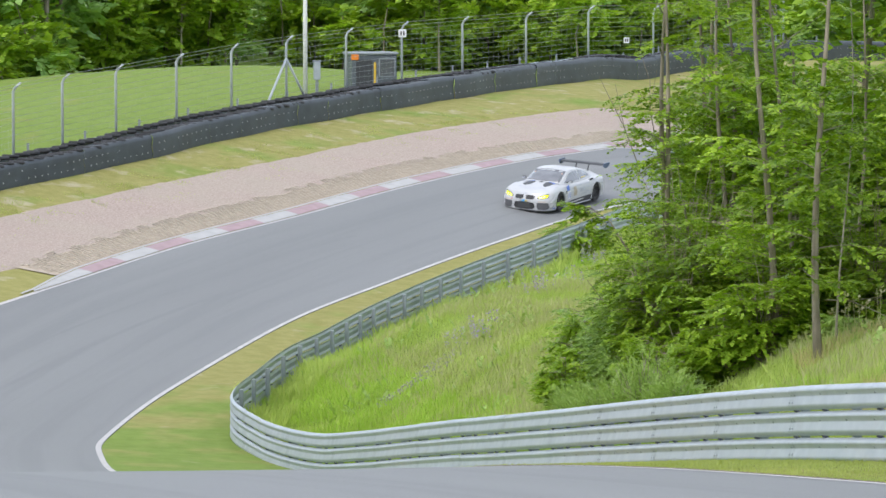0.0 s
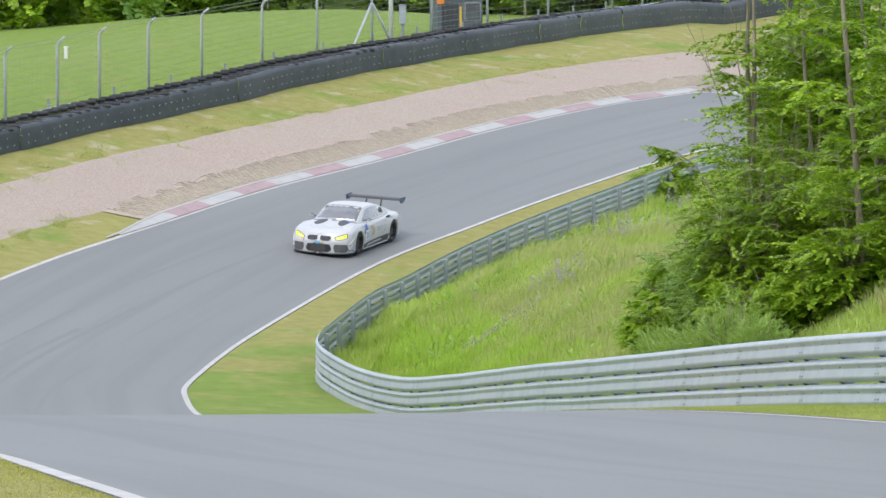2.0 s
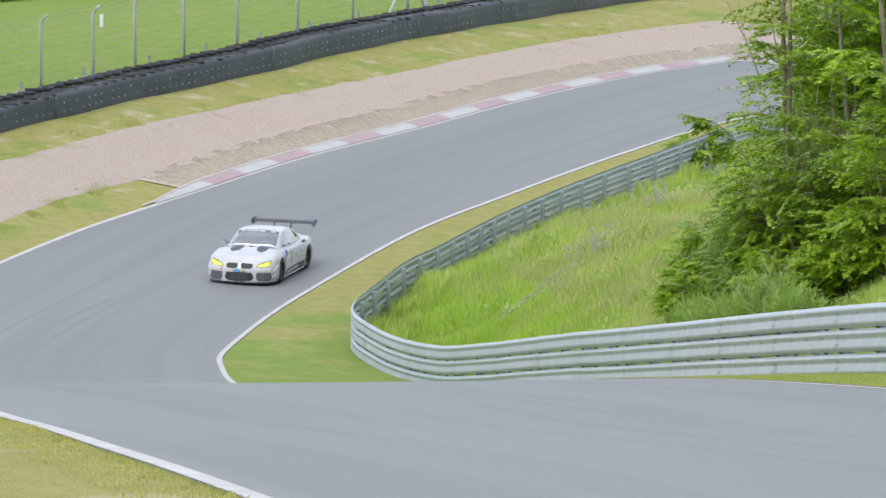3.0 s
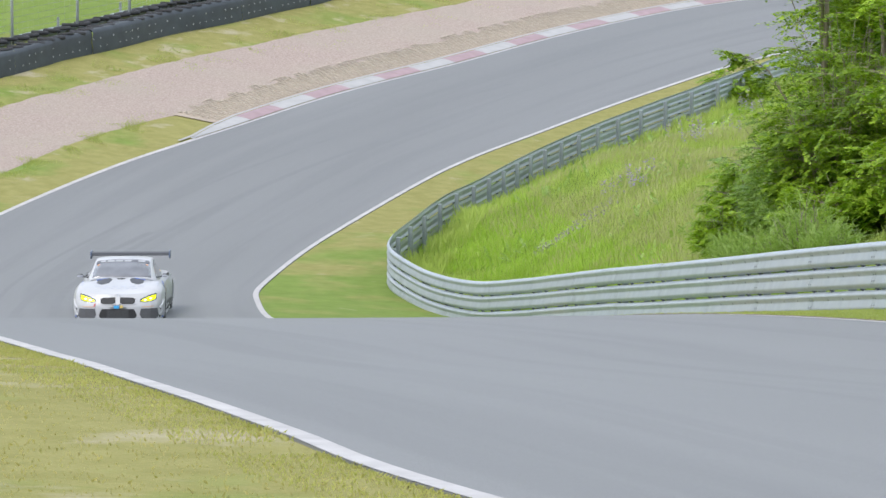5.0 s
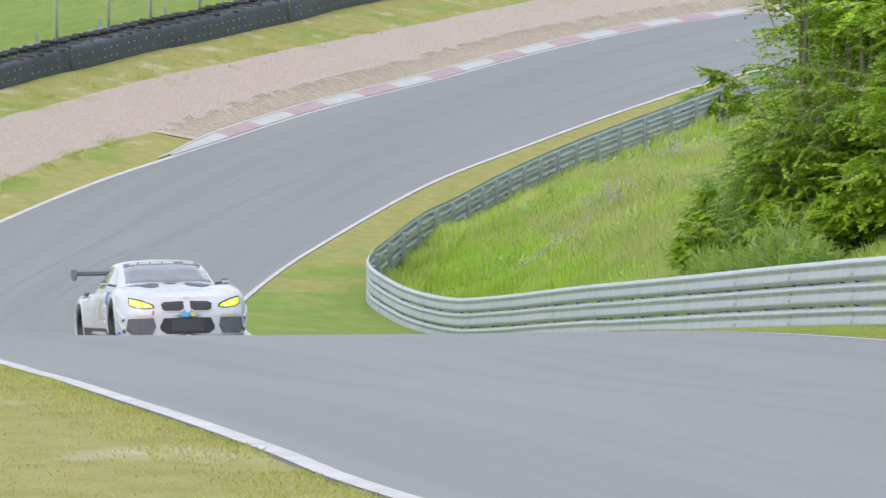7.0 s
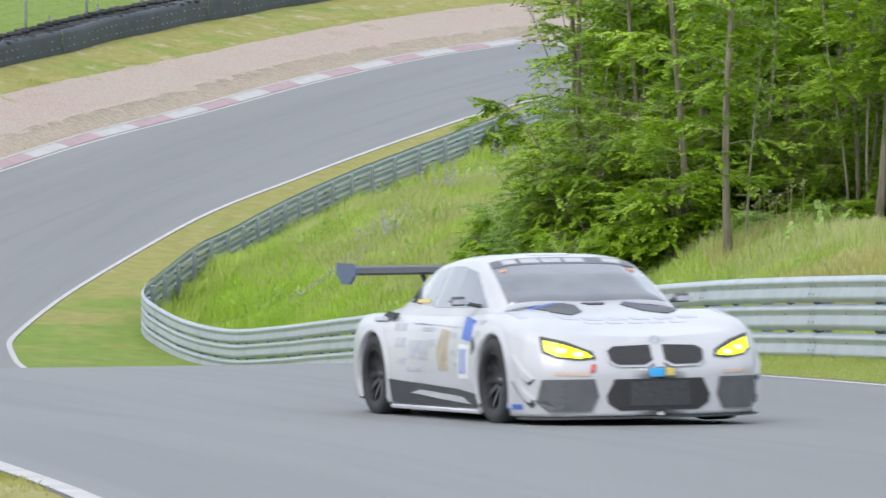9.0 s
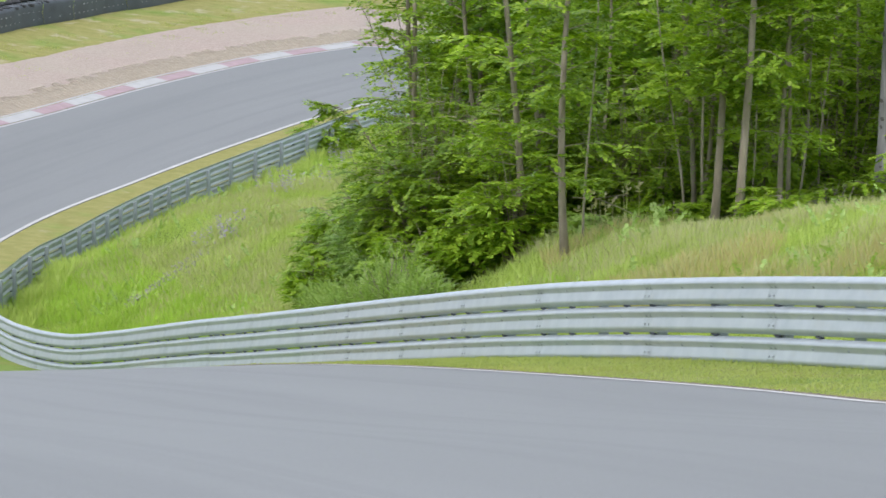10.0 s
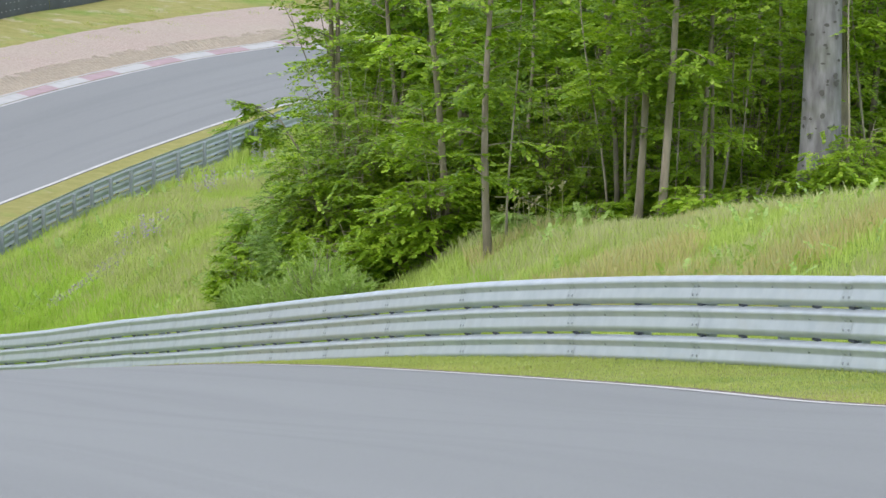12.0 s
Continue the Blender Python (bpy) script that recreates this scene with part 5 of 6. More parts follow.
        label = "small-leaved birch bush at the open end of the wood" if small else "dense leafy beech bush at the edge of the wood" if mat is LEAF else "bright green leafy bush on the bank"
        build_bush("leafy_bush", label, x, y, 300 + i, size, int(stems * (1.5 if small else 1.25)), mat, 24, 0.052 if small else 0.075, 0.36 if small else 0.42, 20 if small else 18, upright=0.2)
    for i, (az, dist, size) in enumerate([(2.8, 80, (0.75, 0.6, 1.75)), (3.15, 79, (0.5, 0.45, 1.0)), (2.35, 82.5, (0.7, 0.5, 1.25)), (2.05, 85.5, (0.6, 0.5, 1.0)), (1.9, 89, (0.5, 0.5, 0.8))]):
        x, y = ray_place(az, dist)
        build_bush("broom_bush", "feathery grey-green broom bush behind the rail", x, y, 360 + i, size, 150, LEAF_GREY, 12, 0.034, 0.4, 20, upright=1.8)
    # a bough that reaches out over the far rail, with its own thin stem
    x, y = ray_place(2.75, 91)
    rng = random.Random(401)
    sapling = thing("leaning_sapling", "thin sapling leaning out with a leafy tip", "tree", on_land(x, y, -0.1))
    stem = [(0, 0, 0), (-0.1, 0, 1.4), (-0.35, 0, 2.7), (-0.75, 0, 3.35), (-1.15, 0, 3.65), (-1.5, 0, 3.72)]
    v, f = tube(stem, [0.035, 0.03, 0.024, 0.018, 0.011, 0.005], 6)
    part("trunk", mesh_of("trunk", v, f, BARK, smooth=True), sapling)
    jobs, places, aims = [], [], []
    for i in range(26):
        u = rng.uniform(2.4, 4.95)
        p = Vector(stem[int(u)]).lerp(Vector(stem[int(u) + 1]), u - int(u))
        lp = limb_path(p, (-1, rng.uniform(-0.9, 0.9), rng.uniform(-0.5, 0.4)), rng.uniform(0.2, 0.42), rng, 0.1, 3)
        jobs.append((lp, [0.008, 0.006, 0.004, 0.002], 4))
        fan_out(lp, rng, 5, 0.1, places, aims)
    v, f = add_tubes(jobs)
    tagged(part("branchwork", mesh_of("branchwork", v, f, BARK), sapling), kind="stuff")
    part("crown", leafage("crown", places, aims, rng, LEAF, 9, 0.28, 0.085, 0.35), sapling)
    x, y = ray_place(3.0, 91)
    build_tree("layered_tree", "young beech with flat layered boughs", x, y, 402, 8.5, 0.09, (0.0, 0), ((2.0, 8.5, 1.35, 24),), LEAF, sprays=9, leaf=0.09, rise=0.05, bend=0.05)
    x, y = ray_place(3.7, 94)
    build_tree("layered_tree", "young beech with flat layered boughs", x, y, 403, 9.5, 0.09, (0.0, 0), ((2.5, 9.5, 1.3, 22),), LEAF, sprays=8, leaf=0.09, rise=0.05, bend=0.05)


def woods(name, label, spots, rng, heights, reach, count, sprays, leaf, length, mat, bark, trunk=0.12, base=0.0):
    """Uncountable woodland: trunks and leaves of many trees."""
    tubes, places, aims = [], [], []
    for x, y in spots:
        z = float(land(x, y))
        h = rng.uniform(*heights)
        tubes.append(([(x, y, z - 0.2), (x + rng.uniform(-0.3, 0.3), y, z + h * 0.5), (x + rng.uniform(-0.6, 0.6), y, z + h)], [trunk * rng.uniform(0.6, 1.3), trunk * 0.7, 0.02], 6))
        for _ in range(count):
            hh = z + h * (base + (1 - base) * rng.random() ** 0.9)
            w = rng.uniform(0, 2 * math.pi)
            lx, ly = math.cos(w), math.sin(w)
            rr = reach * rng.uniform(0.5, 1.1)
            for _ in range(sprays):
                s = rng.uniform(0.1, 1) * rr
                places.append((x + lx * s + rng.gauss(0, 0.2), y + ly * s + rng.gauss(0, 0.2), hh + 0.25 * s + rng.gauss(0, 0.12)))
                aims.append((lx + rng.uniform(-1, 1), ly + rng.uniform(-1, 1), rng.uniform(-0.5, 0.4)))
    wood = thing(name, label, "woodland", kind="stuff")
    v, f = add_tubes(tubes)
    part("trunks", mesh_of("trunks", v, f, bark), wood)
    part("leaves", leafage("leaves", places, aims, rng, mat, 11, length, leaf), wood)


def build_woods():
    rng = random.Random(21)
    spots = []
    for i in range(190):
        az, d = rng.uniform(4.5, 13.5), rng.uniform(87, 128)
        spots.append(ray_place(az, d))
    for i in range(30):
        spots.append(ray_place(rng.uniform(3.9, 4.9), rng.uniform(94, 114)))
    # crowns above the view, added only to block the sky and darken the wood
    tall = [ray_place(rng.uniform(3.6, 13.5), rng.uniform(82, 128)) for _ in range(17)]
    woods("tall_wood", "tall broadleaf trees with unseen crowns added to shade the wood", tall, rng, (11, 14), 2.6, 22, 9, 0.3, 1.1, LEAF_FAR, BARK, 0.1, 0.58)
    woods("wood_interior", "dense dark broadleaf wood behind the bank", spots, rng, (4.2, 6.6), 1.9, 21, 11, 0.15, 0.7, LEAF_FAR, BARK)
    spots = []
    for i in range(170):
        az = rng.uniform(-8.5, 6.5)
        d = float(np.interp(az, [-8, -5.8, -4, -2.5, 7], [188, 199, 224, 233, 236])) + 3 * math.sin(az * 2.3) + rng.uniform(0, 45)
        spots.append(ray_place(az, d))
    woods("far_wood", "dark broadleaf wood beyond the grass hill, its leaves paled for haze", spots, rng, (8, 16), 2.8, 24, 10, 0.4, 1.2, LEAF_HAZED, BARK, 0.16)
    spots = []
    for i in range(60):
        az = rng.uniform(-8, 6)
        d = float(np.interp(az, [-8, -5.8, -4, -2.5, 7], [187, 198, 223, 231, 231])) + 3 * math.sin(az * 2.3) + rng.uniform(-1, 3)
        spots.append(ray_place(az, d))
    woods("wood_edge", "bright leafy shrubs along the edge of the wood", spots, rng, (2.0, 6.0), 1.7, 16, 9, 0.3, 0.9, LEAF_LIGHT, BARK, 0.06)
    # young planted trees on the hill
    for i, (az, d, h) in enumerate([(-3.75, 224, 5.6), (-3.55, 222, 5.6), (-2.95, 226, 5.8), (-4.7, 228, 5.4), (-0.05, 226, 5.2)]):
        x, y = ray_place(az, d)
        build_tree("planted_tree", "young planted tree with a pale thin trunk", x, y, 500 + i, h, 0.07, (0, 0), ((1.9, h, 1.7, 44),), LEAF_LIGHT, STAKE_BARK, sprays=9, leaf=0.22, length=0.7, rise=0.5, group="planted trees", bend=0.03)


# ---------------------------------------------------------------- grass
def blades(name, label, pts, rng, hmin, hmax, width, material, lean=0.17):
    n = len(pts)
    pts = np.asarray(pts)
    z = land(pts[:, 0], pts[:, 1])
    g = np.random.default_rng(rng.randrange(9999))
    tuft = np.array([noise.noise(Vector((x * 0.9, y * 0.9, 1.5))) for x, y in pts]) if n < 700000 else 0.6 * np.sin(pts[:, 0] * 2.1 + 2 * np.sin(pts[:, 1] * 0.7)) * np.sin(pts[:, 1] * 1.3 + np.sin(pts[:, 0] * 1.9))
    h = g.uniform(hmin, hmax, n) * g.choice([0.6, 1.0, 1.15], n) * (1 + 0.55 * tuft)
    w = g.uniform(0.6, 1.3, n) * width
    a = g.uniform(0, math.pi, n)
    lx, ly = g.normal(0, lean, n) * h, g.normal(0, lean, n) * h
    bx, by = np.cos(a) * w, np.sin(a) * w
    v = np.empty((n, 4, 3))
    v[:, 0] = np.column_stack([pts[:, 0] - bx, pts[:, 1] - by, z - 0.03])
    v[:, 1] = np.column_stack([pts[:, 0] + bx, pts[:, 1] + by, z - 0.03])
    v[:, 2] = np.column_stack([pts[:, 0] + bx * 0.7 + lx * 0.45, pts[:, 1] + by * 0.7 + ly * 0.45, z + h * 0.6])
    v[:, 3] = np.column_stack([pts[:, 0] + lx, pts[:, 1] + ly, z + h])
    me = bpy.data.meshes.new(name)
    me.vertices.add(n * 4)
    me.vertices.foreach_set("co", v.astype(np.float32).ravel())
    me.loops.add(n * 4)
    me.loops.foreach_set("vertex_index", np.arange(n * 4, dtype=np.int32))
    me.polygons.add(n)
    me.polygons.foreach_set("loop_start", np.arange(0, n * 4, 4, dtype=np.int32))
    me.materials.append(material)
    me.update(calc_edges=True)
    thing(name, label, "grass", kind="stuff", data=me)


def build_grass():
    g = np.random.default_rng(3)
    rng = random.Random(31)

    def inside(p, lo, hi=99):
        d1 = (p[:, 0] - 3.4) * 0.982 + (p[:, 1] - 68.0) * 0.189
        d2 = (p[:, 0] + 3.4) * 0.93 - (p[:, 1] - 127.0) * 0.366
        d = np.minimum(d1, d2)
        shade = (p[:, 1] > 81) & (p[:, 0] > 0.066 * p[:, 1])
        return p[(d > lo) & (d < hi) & ~shade]

    def patchy(p, scale, cut, seed):
        k = np.array([noise.noise(Vector((x * scale, y * scale, seed))) for x, y in p])
        return p[k > cut]

    bank = np.column_stack([g.uniform(-6, 17, 1700000), g.uniform(40, 150, 1700000)])
    bank = inside(bank, 0.5, 11)
    blades("tall_grass", "tall unmown green grass on the bank", bank, rng, 0.08, 0.2, 0.0045, BLADE)
    lush = np.column_stack([g.uniform(-6, 9, 420000), g.uniform(72, 150, 420000)])
    lush = patchy(inside(lush, 0.3, 4.2), 0.3, -0.1, 2.5)
    blades("lush_grass", "lush bright green grass low on the bank", lush, rng, 0.14, 0.3, 0.005, BLADE_FRESH)
    weeds = np.column_stack([g.uniform(-6, 14, 9000), g.uniform(56, 148, 9000)])
    weeds = patchy(inside(weeds, 0.4, 8), 0.4, 0.12, 6.0)
    spots = np.column_stack([weeds, land(weeds[:, 0], weeds[:, 1]) + g.uniform(0.0, 0.22, len(weeds))])
    aims = np.column_stack([g.normal(0, 0.6, len(weeds)), g.normal(0, 0.6, len(weeds)), g.uniform(0.4, 1.2, len(weeds))])
    thing("leafy_weeds", "low leafy weeds among the grass of the bank", "weeds", kind="stuff", data=leafage("leafy_weeds", spots, aims, rng, LEAF_GREY, 9, 0.3, 0.075))
    hay = np.column_stack([g.uniform(-4, 17, 560000), g.uniform(40, 128, 560000)])
    hay = patchy(inside(hay, 2.8, 11), 0.28, -0.12, 5.0)
    blades("seeding_grass", "pale seeding grass on the bank", hay, rng, 0.13, 0.29, 0.003, BLADE_DRY)
    rust = np.column_stack([g.uniform(6.5, 16, 110000), g.uniform(52, 78, 110000)])
    rust = patchy(inside(rust, 2.5, 9), 0.22, 0.08, 9.0)
    blades("rusty_seed_grass", "reddish seeding grass near the wood", rust, rng, 0.15, 0.3, 0.003, BLADE_BROWN)
    # short mown grass on both verges
    inner, outer = spline(INNER, 0.5), spline(OUTER, 0.5)
    near = np.column_stack([g.uniform(-14, 2, 90000), g.uniform(19, 52, 90000)])
    line = outer[(outer[:, 1] < 60)]
    order = np.argsort(line[:, 1])
    ox = np.interp(near[:, 1], line[order, 1], line[order, 0])
    near = near[near[:, 0] < ox - 0.05]
    blades("mown_verge_grass", "short yellowing mown grass beside the track", near, rng, 0.008, 0.02, 0.0035, BLADE_VERGE, 0.9)
    edge = spline(OUTER, 0.004)
    edge = edge[(edge[:, 1] < 56) & (edge[:, 1] > 18)]
    nn = normals_of(edge)
    fringe = np.vstack([edge - nn * (g.uniform(0, 1, len(edge)) ** 2 * 0.7 + 0.015)[:, None] for _ in range(3)])
    fringe = patchy(fringe, 0.9, -0.3, 2.0)
    blades("verge_fringe_grass", "greener grass along the painted track edge", fringe, rng, 0.008, 0.026, 0.003, BLADE_FRINGE, 0.7)
    line = inner[(inner[:, 1] < 75)]
    order = np.argsort(line[:, 1])
    rl = spline(RAIL, 0.5)
    rl = rl[:np.argmax(rl[:, 1] > 75)]
    strip = np.column_stack([g.uniform(0, 12, 300000), g.uniform(30, 74, 300000)])
    lo = np.interp(strip[:, 1], line[order, 1], line[order, 0])
    hi = np.interp(strip[:, 1], rl[:, 1], rl[:, 0])
    strip = strip[(strip[:, 0] > lo + 0.05) & (strip[:, 0] < hi + 0.6)]
    blades("rail_verge_grass", "fresh green grass in front of the guardrail", strip, rng, 0.012, 0.04, 0.0035, BLADE_RAIL, 0.45)
    # turf that creeps into the edges of the gravel, and dirt beside the painted line
    for pts, spread, name in (([(-22, 130.4), (-15.6, 143.6), (-13.1, 148.2), (-10.3, 153.2), (-5.8, 161), (-4.1, 164.3), (0.4, 172.5), (5.2, 180)], 0.9, "gravel_edge_grass"), ([(-20, 120), (-18.2, 125.6), (-16.7, 131), (-15.0, 135), (-13.9, 137.0)], 0.35, "gravel_foot_grass")):
        e = spline(pts, 0.004)
        m = normals_of(e)
        e = np.vstack([e + m * g.normal(0, spread, len(e))[:, None] for _ in range(3)])
        blades(name, "thin grass creeping into the gravel", patchy(e, 0.9, 0.16, 3.0), rng, 0.03, 0.08, 0.006, BLADE_RAIL, 0.4)
    dirt = spline(INNER, 0.012)
    dirt = dirt[(dirt[:, 1] < 62) & (dirt[:, 1] > 30)]
    m = normals_of(dirt)
    dirt = np.vstack([dirt + m * (0.02 + 0.09 * g.random(len(dirt)) ** 1.5)[:, None] for _ in range(2)])
    verts, faces = [], []
    for (x, y), z, r in zip(dirt, land(dirt[:, 0], dirt[:, 1]) + 0.01, g.uniform(0.006, 0.022, len(dirt))):
        k = len(verts)
        verts += [(x - r, y - r, z), (x + r, y - r, z), (x + r, y + r, z), (x - r, y + r, z), (x, y, z + r)]
        faces += [(k, k + 1, k + 4), (k + 1, k + 2, k + 4), (k + 2, k + 3, k + 4), (k + 3, k, k + 4)]
    thing("edge_grit", "grey-brown grit between turf and painted line", "grit", kind="stuff", data=mesh_of("edge_grit", verts, faces, GRIT))
    # tall tufts against the back of the rail beyond the turn
    back = spline(RAIL, 0.02)
    back = back[back[:, 1] > 104]
    nn = normals_of(back)
    tuft = np.vstack([back - nn * g.uniform(0.22, 1.3, len(back))[:, None] for _ in range(14)])
    tuft = patchy(tuft, 0.5, -0.25, 7.0)
    blades("rail_side_grass", "tall uncut grass against the back of the guardrail", tuft, rng, 0.2, 0.5, 0.006, BLADE)


# ---------------------------------------------------------------- small things beyond the fence and on the bank
def on_land(x, y, up=0.0, turn=0.0):
    return pose(x, y, float(land(x, y)) + up, 0, 0, turn)


def build_hut():
    hut = thing("marshal_hut", "small dark grey marshal hut behind the fence", "hut", on_land(-3.1, 180.0, -0.35, 12))
    part("wall", from_bm("wall", box_bm(1.95, 1.8, 2.05, 0.03, (0, 0, 1.03)), HUT_GREY), hut)
    part("roof", from_bm("roof", box_bm(2.1, 1.95, 0.1, 0.03, (0, 0, 2.1)), DULL_STEEL), hut, "flat grey roof")
    win = part("window", from_bm("window", box_bm(0.62, 0.05, 0.7, 0.01, (0.55, -0.91, 1.5)), CAR_GLASS), hut, "grey window pane")
    part("window_frame", from_bm("window_frame", box_bm(0.72, 0.03, 0.8, 0.01, (0.55, -0.905, 1.5)), DULL_STEEL), win)
    part("door", from_bm("door", box_bm(0.7, 0.04, 1.8, 0.01, (-0.45, -0.915, 0.95)), CARBON), hut, "dark hut door")
    part("yellow_bar", from_bm("yellow_bar", box_bm(0.09, 0.05, 0.95, 0.01, (0.02, -0.94, 1.25)), YELLOW), hut, "upright yellow bar")
    part("orange_panel", from_bm("orange_panel", box_bm(0.32, 0.04, 0.3, 0.01, (-0.85, -0.95, 1.98)), ORANGE), hut, "square orange light panel")


def build_roadside():
    pole = thing("lamp_pole", "tall slim white pole behind the tyre wall", "pole", on_land(-5.67, 173.6))
    v, f = tube([(0, 0, -0.2), (0, 0, 4), (0, 0, 9)], [0.1, 0.09, 0.07], 12)
    part("shaft", mesh_of("shaft", v, f, WHITE_PAINT, smooth=True), pole)
    part("foot", from_bm("foot", cyl_bm(0.16, 0.13, 0.35, 12, (0, 0, 0.1)), DULL_STEEL), pole)
    box = thing("cable_cabinet", "narrow pale grey cable cabinet on a post", "cabinet", on_land(-5.2, 173.9, 0, 10))
    part("case", from_bm("case", box_bm(0.28, 0.22, 0.75, 0.02, (0, 0, 1.45)), STEEL), box)
    part("leg", from_bm("leg", box_bm(0.12, 0.1, 1.1, 0.01, (0, 0, 0.55)), DULL_STEEL), box)
    part("hood", from_bm("hood", box_bm(0.34, 0.28, 0.05, 0.01, (0, 0, 1.85)), DULL_STEEL), box)
    for x, y, h, w in ((-1.72, 178.75, 2.85, 0.34), (8.75, 201.2, 1.75, 0.28)):
        sign = thing("post_sign", "small white square sign on a fence post", "sign", on_land(x, y, h, 10))
        part("plate", from_bm("plate", box_bm(w, 0.03, w, 0.006), WHITE_PAINT), sign)
        for k in (-1, 1):
            part("dark_bar", from_bm("dark_bar", box_bm(w * 0.16, 0.012, w * 0.5, 0, (k * w * 0.17, -0.02, 0)), CARBON), sign, "dark bar")
    board = thing("notice_board", "white board with dark print on the hill", "sign", on_land(-23.3, 196, 0, 8))
    part("panel", from_bm("panel", box_bm(0.95, 0.05, 1.1, 0.01, (0, 0, 1.0)), WHITE_PAINT), board)
    for k, (a, b, w, h) in enumerate(((-0.1, 0.95, 0.5, 0.3), (0.2, 1.2, 0.3, 0.25), (-0.2, 1.3, 0.25, 0.15), (0.1, 0.7, 0.6, 0.1))):
        part("print_bar", from_bm("print_bar", box_bm(w, 0.012, h, 0, (a, -0.03 - 0.002 * k, b)), HUT_GREY), board, "dark printed bar")
    for s in (-0.4, 0.4):
        part("leg", from_bm("leg", box_bm(0.06, 0.06, 0.6, 0, (s, 0.03, 0.25)), DULL_STEEL), board)
    stake = thing("marker_stake", "short white marker stake in the grass", "stake", on_land(-17.7, 161))
    part("shaft", from_bm("shaft", box_bm(0.14, 0.08, 0.45, 0.02, (0, 0, 0.2)), WHITE_PAINT), stake)
    part("cap", from_bm("cap", box_bm(0.18, 0.12, 0.06, 0.015, (0, 0, 0.44)), WHITE_PAINT), stake)


LUPIN = leaf_material("purple_petal", (0.42, 0.34, 0.62), (0.55, 0.47, 0.72))
UMBEL = leaf_material("cream_flower", (0.5, 0.46, 0.3), (0.65, 0.6, 0.42))


def build_stones():
    """A bare stony streak down the bank."""
    rng = random.Random(12)
    verts, faces = [], []
    for _ in range(260):
        s = rng.random()
        x, y = -1.6 + 2.1 * s + rng.gauss(0, 0.09), 110.5 + 0.8 * s + rng.gauss(0, 0.22 + 0.3 * s)
        r = rng.uniform(0.015, 0.042)
        c = (x, y, float(land(x, y)) + rng.uniform(0.08, 0.2))
        k = len(verts)
        for dx, dy, dz in ((1, 0, 0), (0, 1, 0), (-1, 0, 0), (0, -1, 0), (0, 0, 0.8), (0, 0, -1.6)):
            q = r * rng.uniform(0.7, 1.2)
            verts.append((c[0] + dx * q, c[1] + dy * q, c[2] + dz * q))
        faces += [(k, k + 1, k + 4), (k + 1, k + 2, k + 4), (k + 2, k + 3, k + 4), (k + 3, k, k + 4), (k + 1, k, k + 5), (k + 2, k + 1, k + 5), (k + 3, k + 2, k + 5), (k, k + 3, k + 5)]
    thing("stony_streak", "pale stones showing through the grass of the bank", "stones", kind="stuff", data=mesh_of("stony_streak", verts, faces, STONE))


STONE = plain("pale_stone", (0.47, 0.46, 0.36), 0.9, vary=0.3, scale=3)


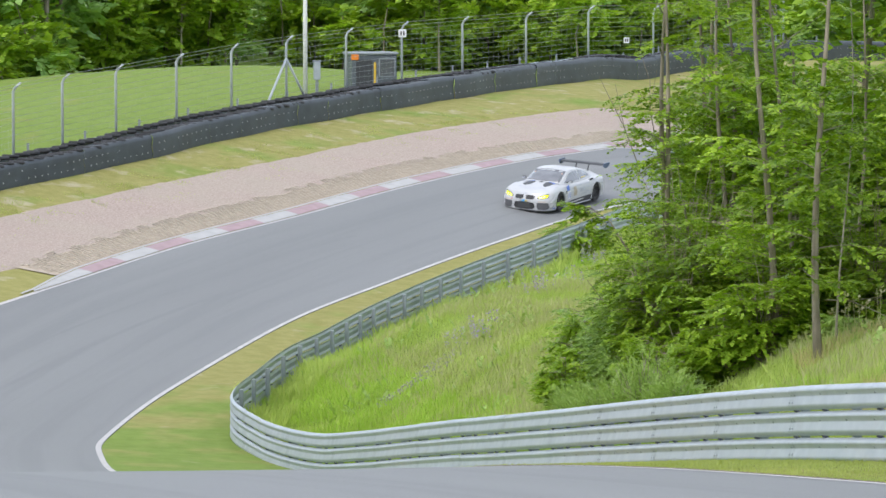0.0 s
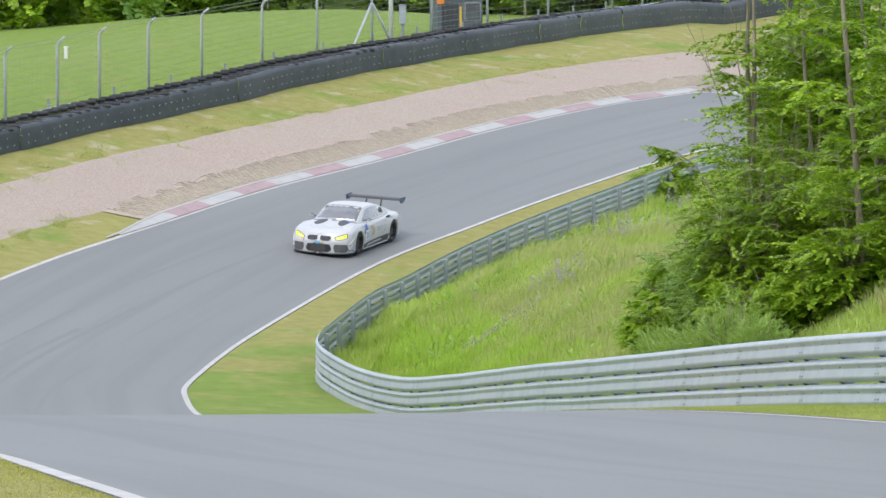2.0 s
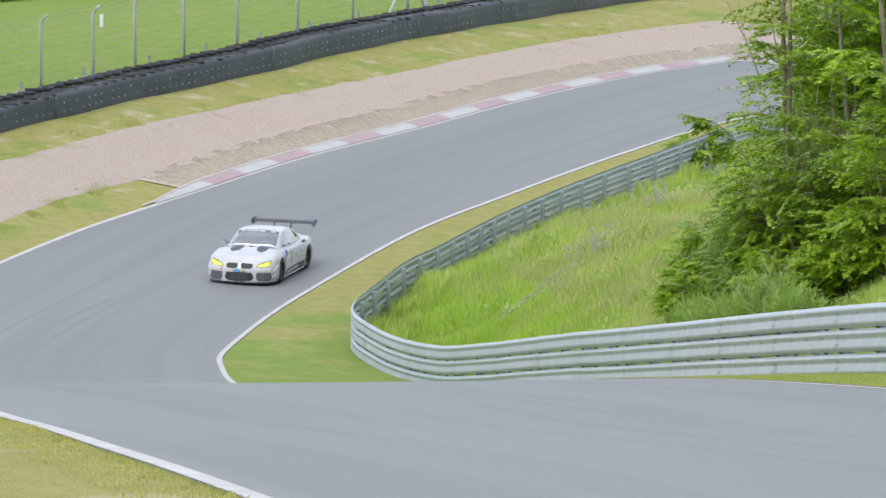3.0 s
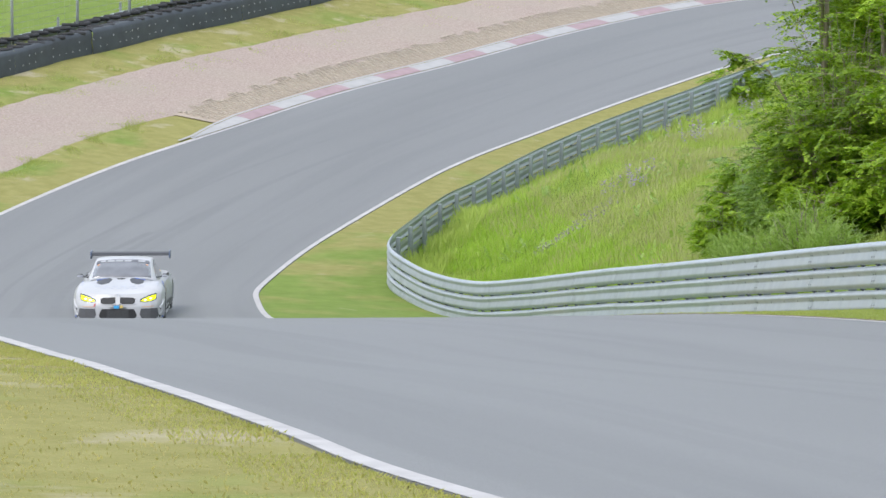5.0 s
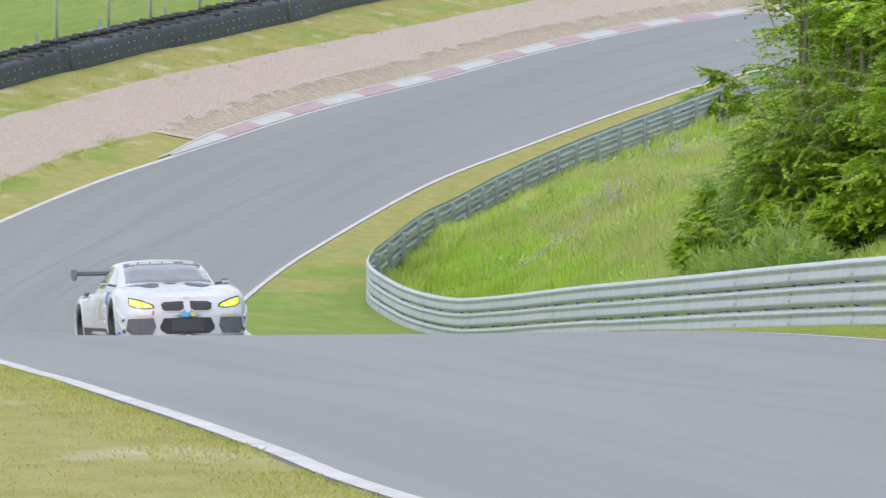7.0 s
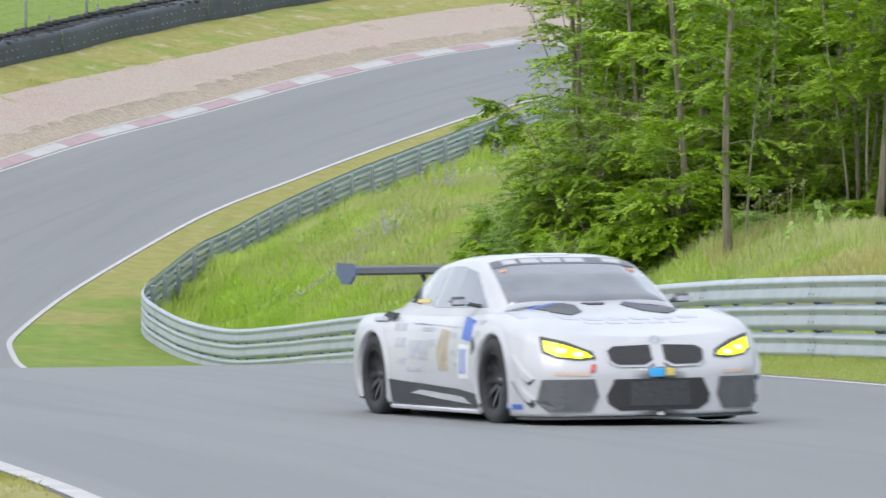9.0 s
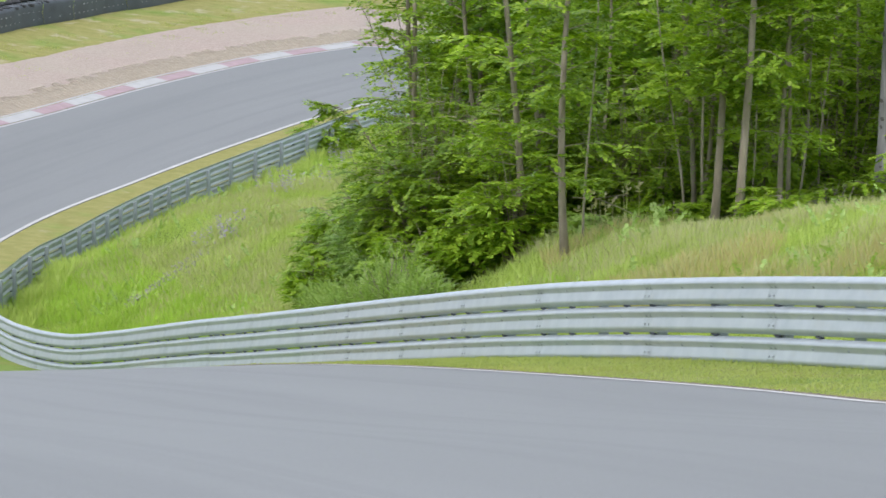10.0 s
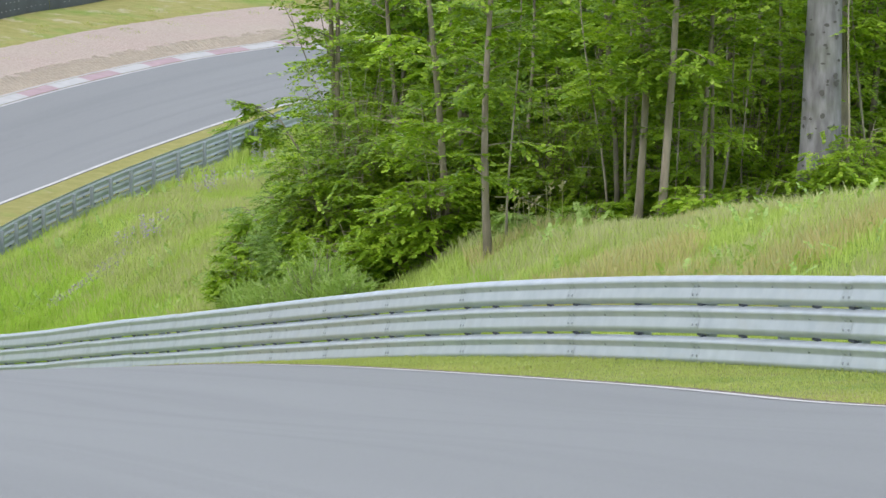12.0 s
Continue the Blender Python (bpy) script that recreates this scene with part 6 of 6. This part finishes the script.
def build_flowers():
    rng = random.Random(17)
    for cx, cy, n in ((0.5, 111.6, 4), (0.8, 111.0, 5), (1.1, 112.0, 3), (2.45, 119.6, 6), (2.9, 120.8, 6), (3.6, 122, 3), (5.2, 146, 4), (4.6, 128, 4)):
        for _ in range(n):
            x, y = cx + rng.gauss(0, 0.22), cy + rng.gauss(0, 0.7)
            h = rng.uniform(0.55, 0.8)
            lupin = thing("lupin", "purple lupin spike in the tall grass", "flower", on_land(x, y), "lupins on the bank")
            v, f = tube([(0, 0, 0), (0.01, 0, h)], 0.008, 4)
            part("stem", mesh_of("stem", v, f, BLADE), lupin)
            pts = [(rng.uniform(-0.02, 0.02), rng.uniform(-0.02, 0.02), h * (0.5 + 0.55 * k / 14)) for k in range(14)]
            aims = [(math.cos(k * 2.4), math.sin(k * 2.4), 0.4) for k in range(14)]
            tagged(part("petals", leafage("petals", pts, aims, rng, LUPIN, 2, 0.05, 0.06), lupin), kind="stuff")
    for k in range(9):
        x, y = ray_place(5.35 + 0.09 * k + rng.uniform(-0.05, 0.05), 78 + rng.uniform(-0.6, 0.6))
        h = rng.uniform(0.6, 0.95)
        plant = thing("dry_umbel", "dry cream umbel flower on a thin stalk", "flower", on_land(x, y), "umbels by the wood")
        v, f = tube([(0, 0, 0), (rng.uniform(-0.06, 0.06), 0, h)], 0.007, 4)
        part("stem", mesh_of("stem", v, f, BLADE_DRY), plant)
        tagged(part("head", leafage("head", [(rng.uniform(-0.05, 0.05), rng.uniform(-0.05, 0.05), h - 0.03 * j) for j in range(6)], [(rng.uniform(-1, 1), rng.uniform(-1, 1), 0.6) for _ in range(6)], rng, UMBEL, 5, 0.06, 0.045), plant), kind="stuff")
    # bare twigs
    for az, d, z, pts in ((5.2, 76.8, 1.05, [(0, 0, 0), (0.45, 0, -0.02), (0.9, 0.1, -0.2), (1.35, 0.1, -0.42)]), (2.4, 93, 5.3, [(0.4, 0, -0.6), (0.1, 0, 0.2), (-0.25, 0, 0.9), (-0.45, 0, 1.3)]), (2.75, 93, 5.3, [(0.3, 0, -0.8), (0.1, 0, 0.3), (0.1, 0, 0.9), (-0.1, 0, 1.5)])):
        x, y = ray_place(az, d)
        twig = thing("bare_branch", "thin bare branch without leaves", "branch", on_land(x, y, z))
        v, f = tube(pts, [0.014, 0.011, 0.008, 0.005], 5)
        part("bough", mesh_of("bough", v, f, BARK), twig)
        v, f = tube([pts[1], tuple(np.array(pts[2]) + (0.15, 0, 0.25))], [0.01, 0.005], 4)
        part("twig", mesh_of("twig", v, f, BARK), twig)


# ---------------------------------------------------------------- put together
build_ground()
build_road()
build_gravel()
build_guardrail()
build_tyre_wall()
build_fence()
THE_CAR, THE_WHEELS = build_car()
build_near_trees()
build_woods()
build_hut()
build_roadside()
build_stones()
build_flowers()
build_grass()
build_kerb()
motions()
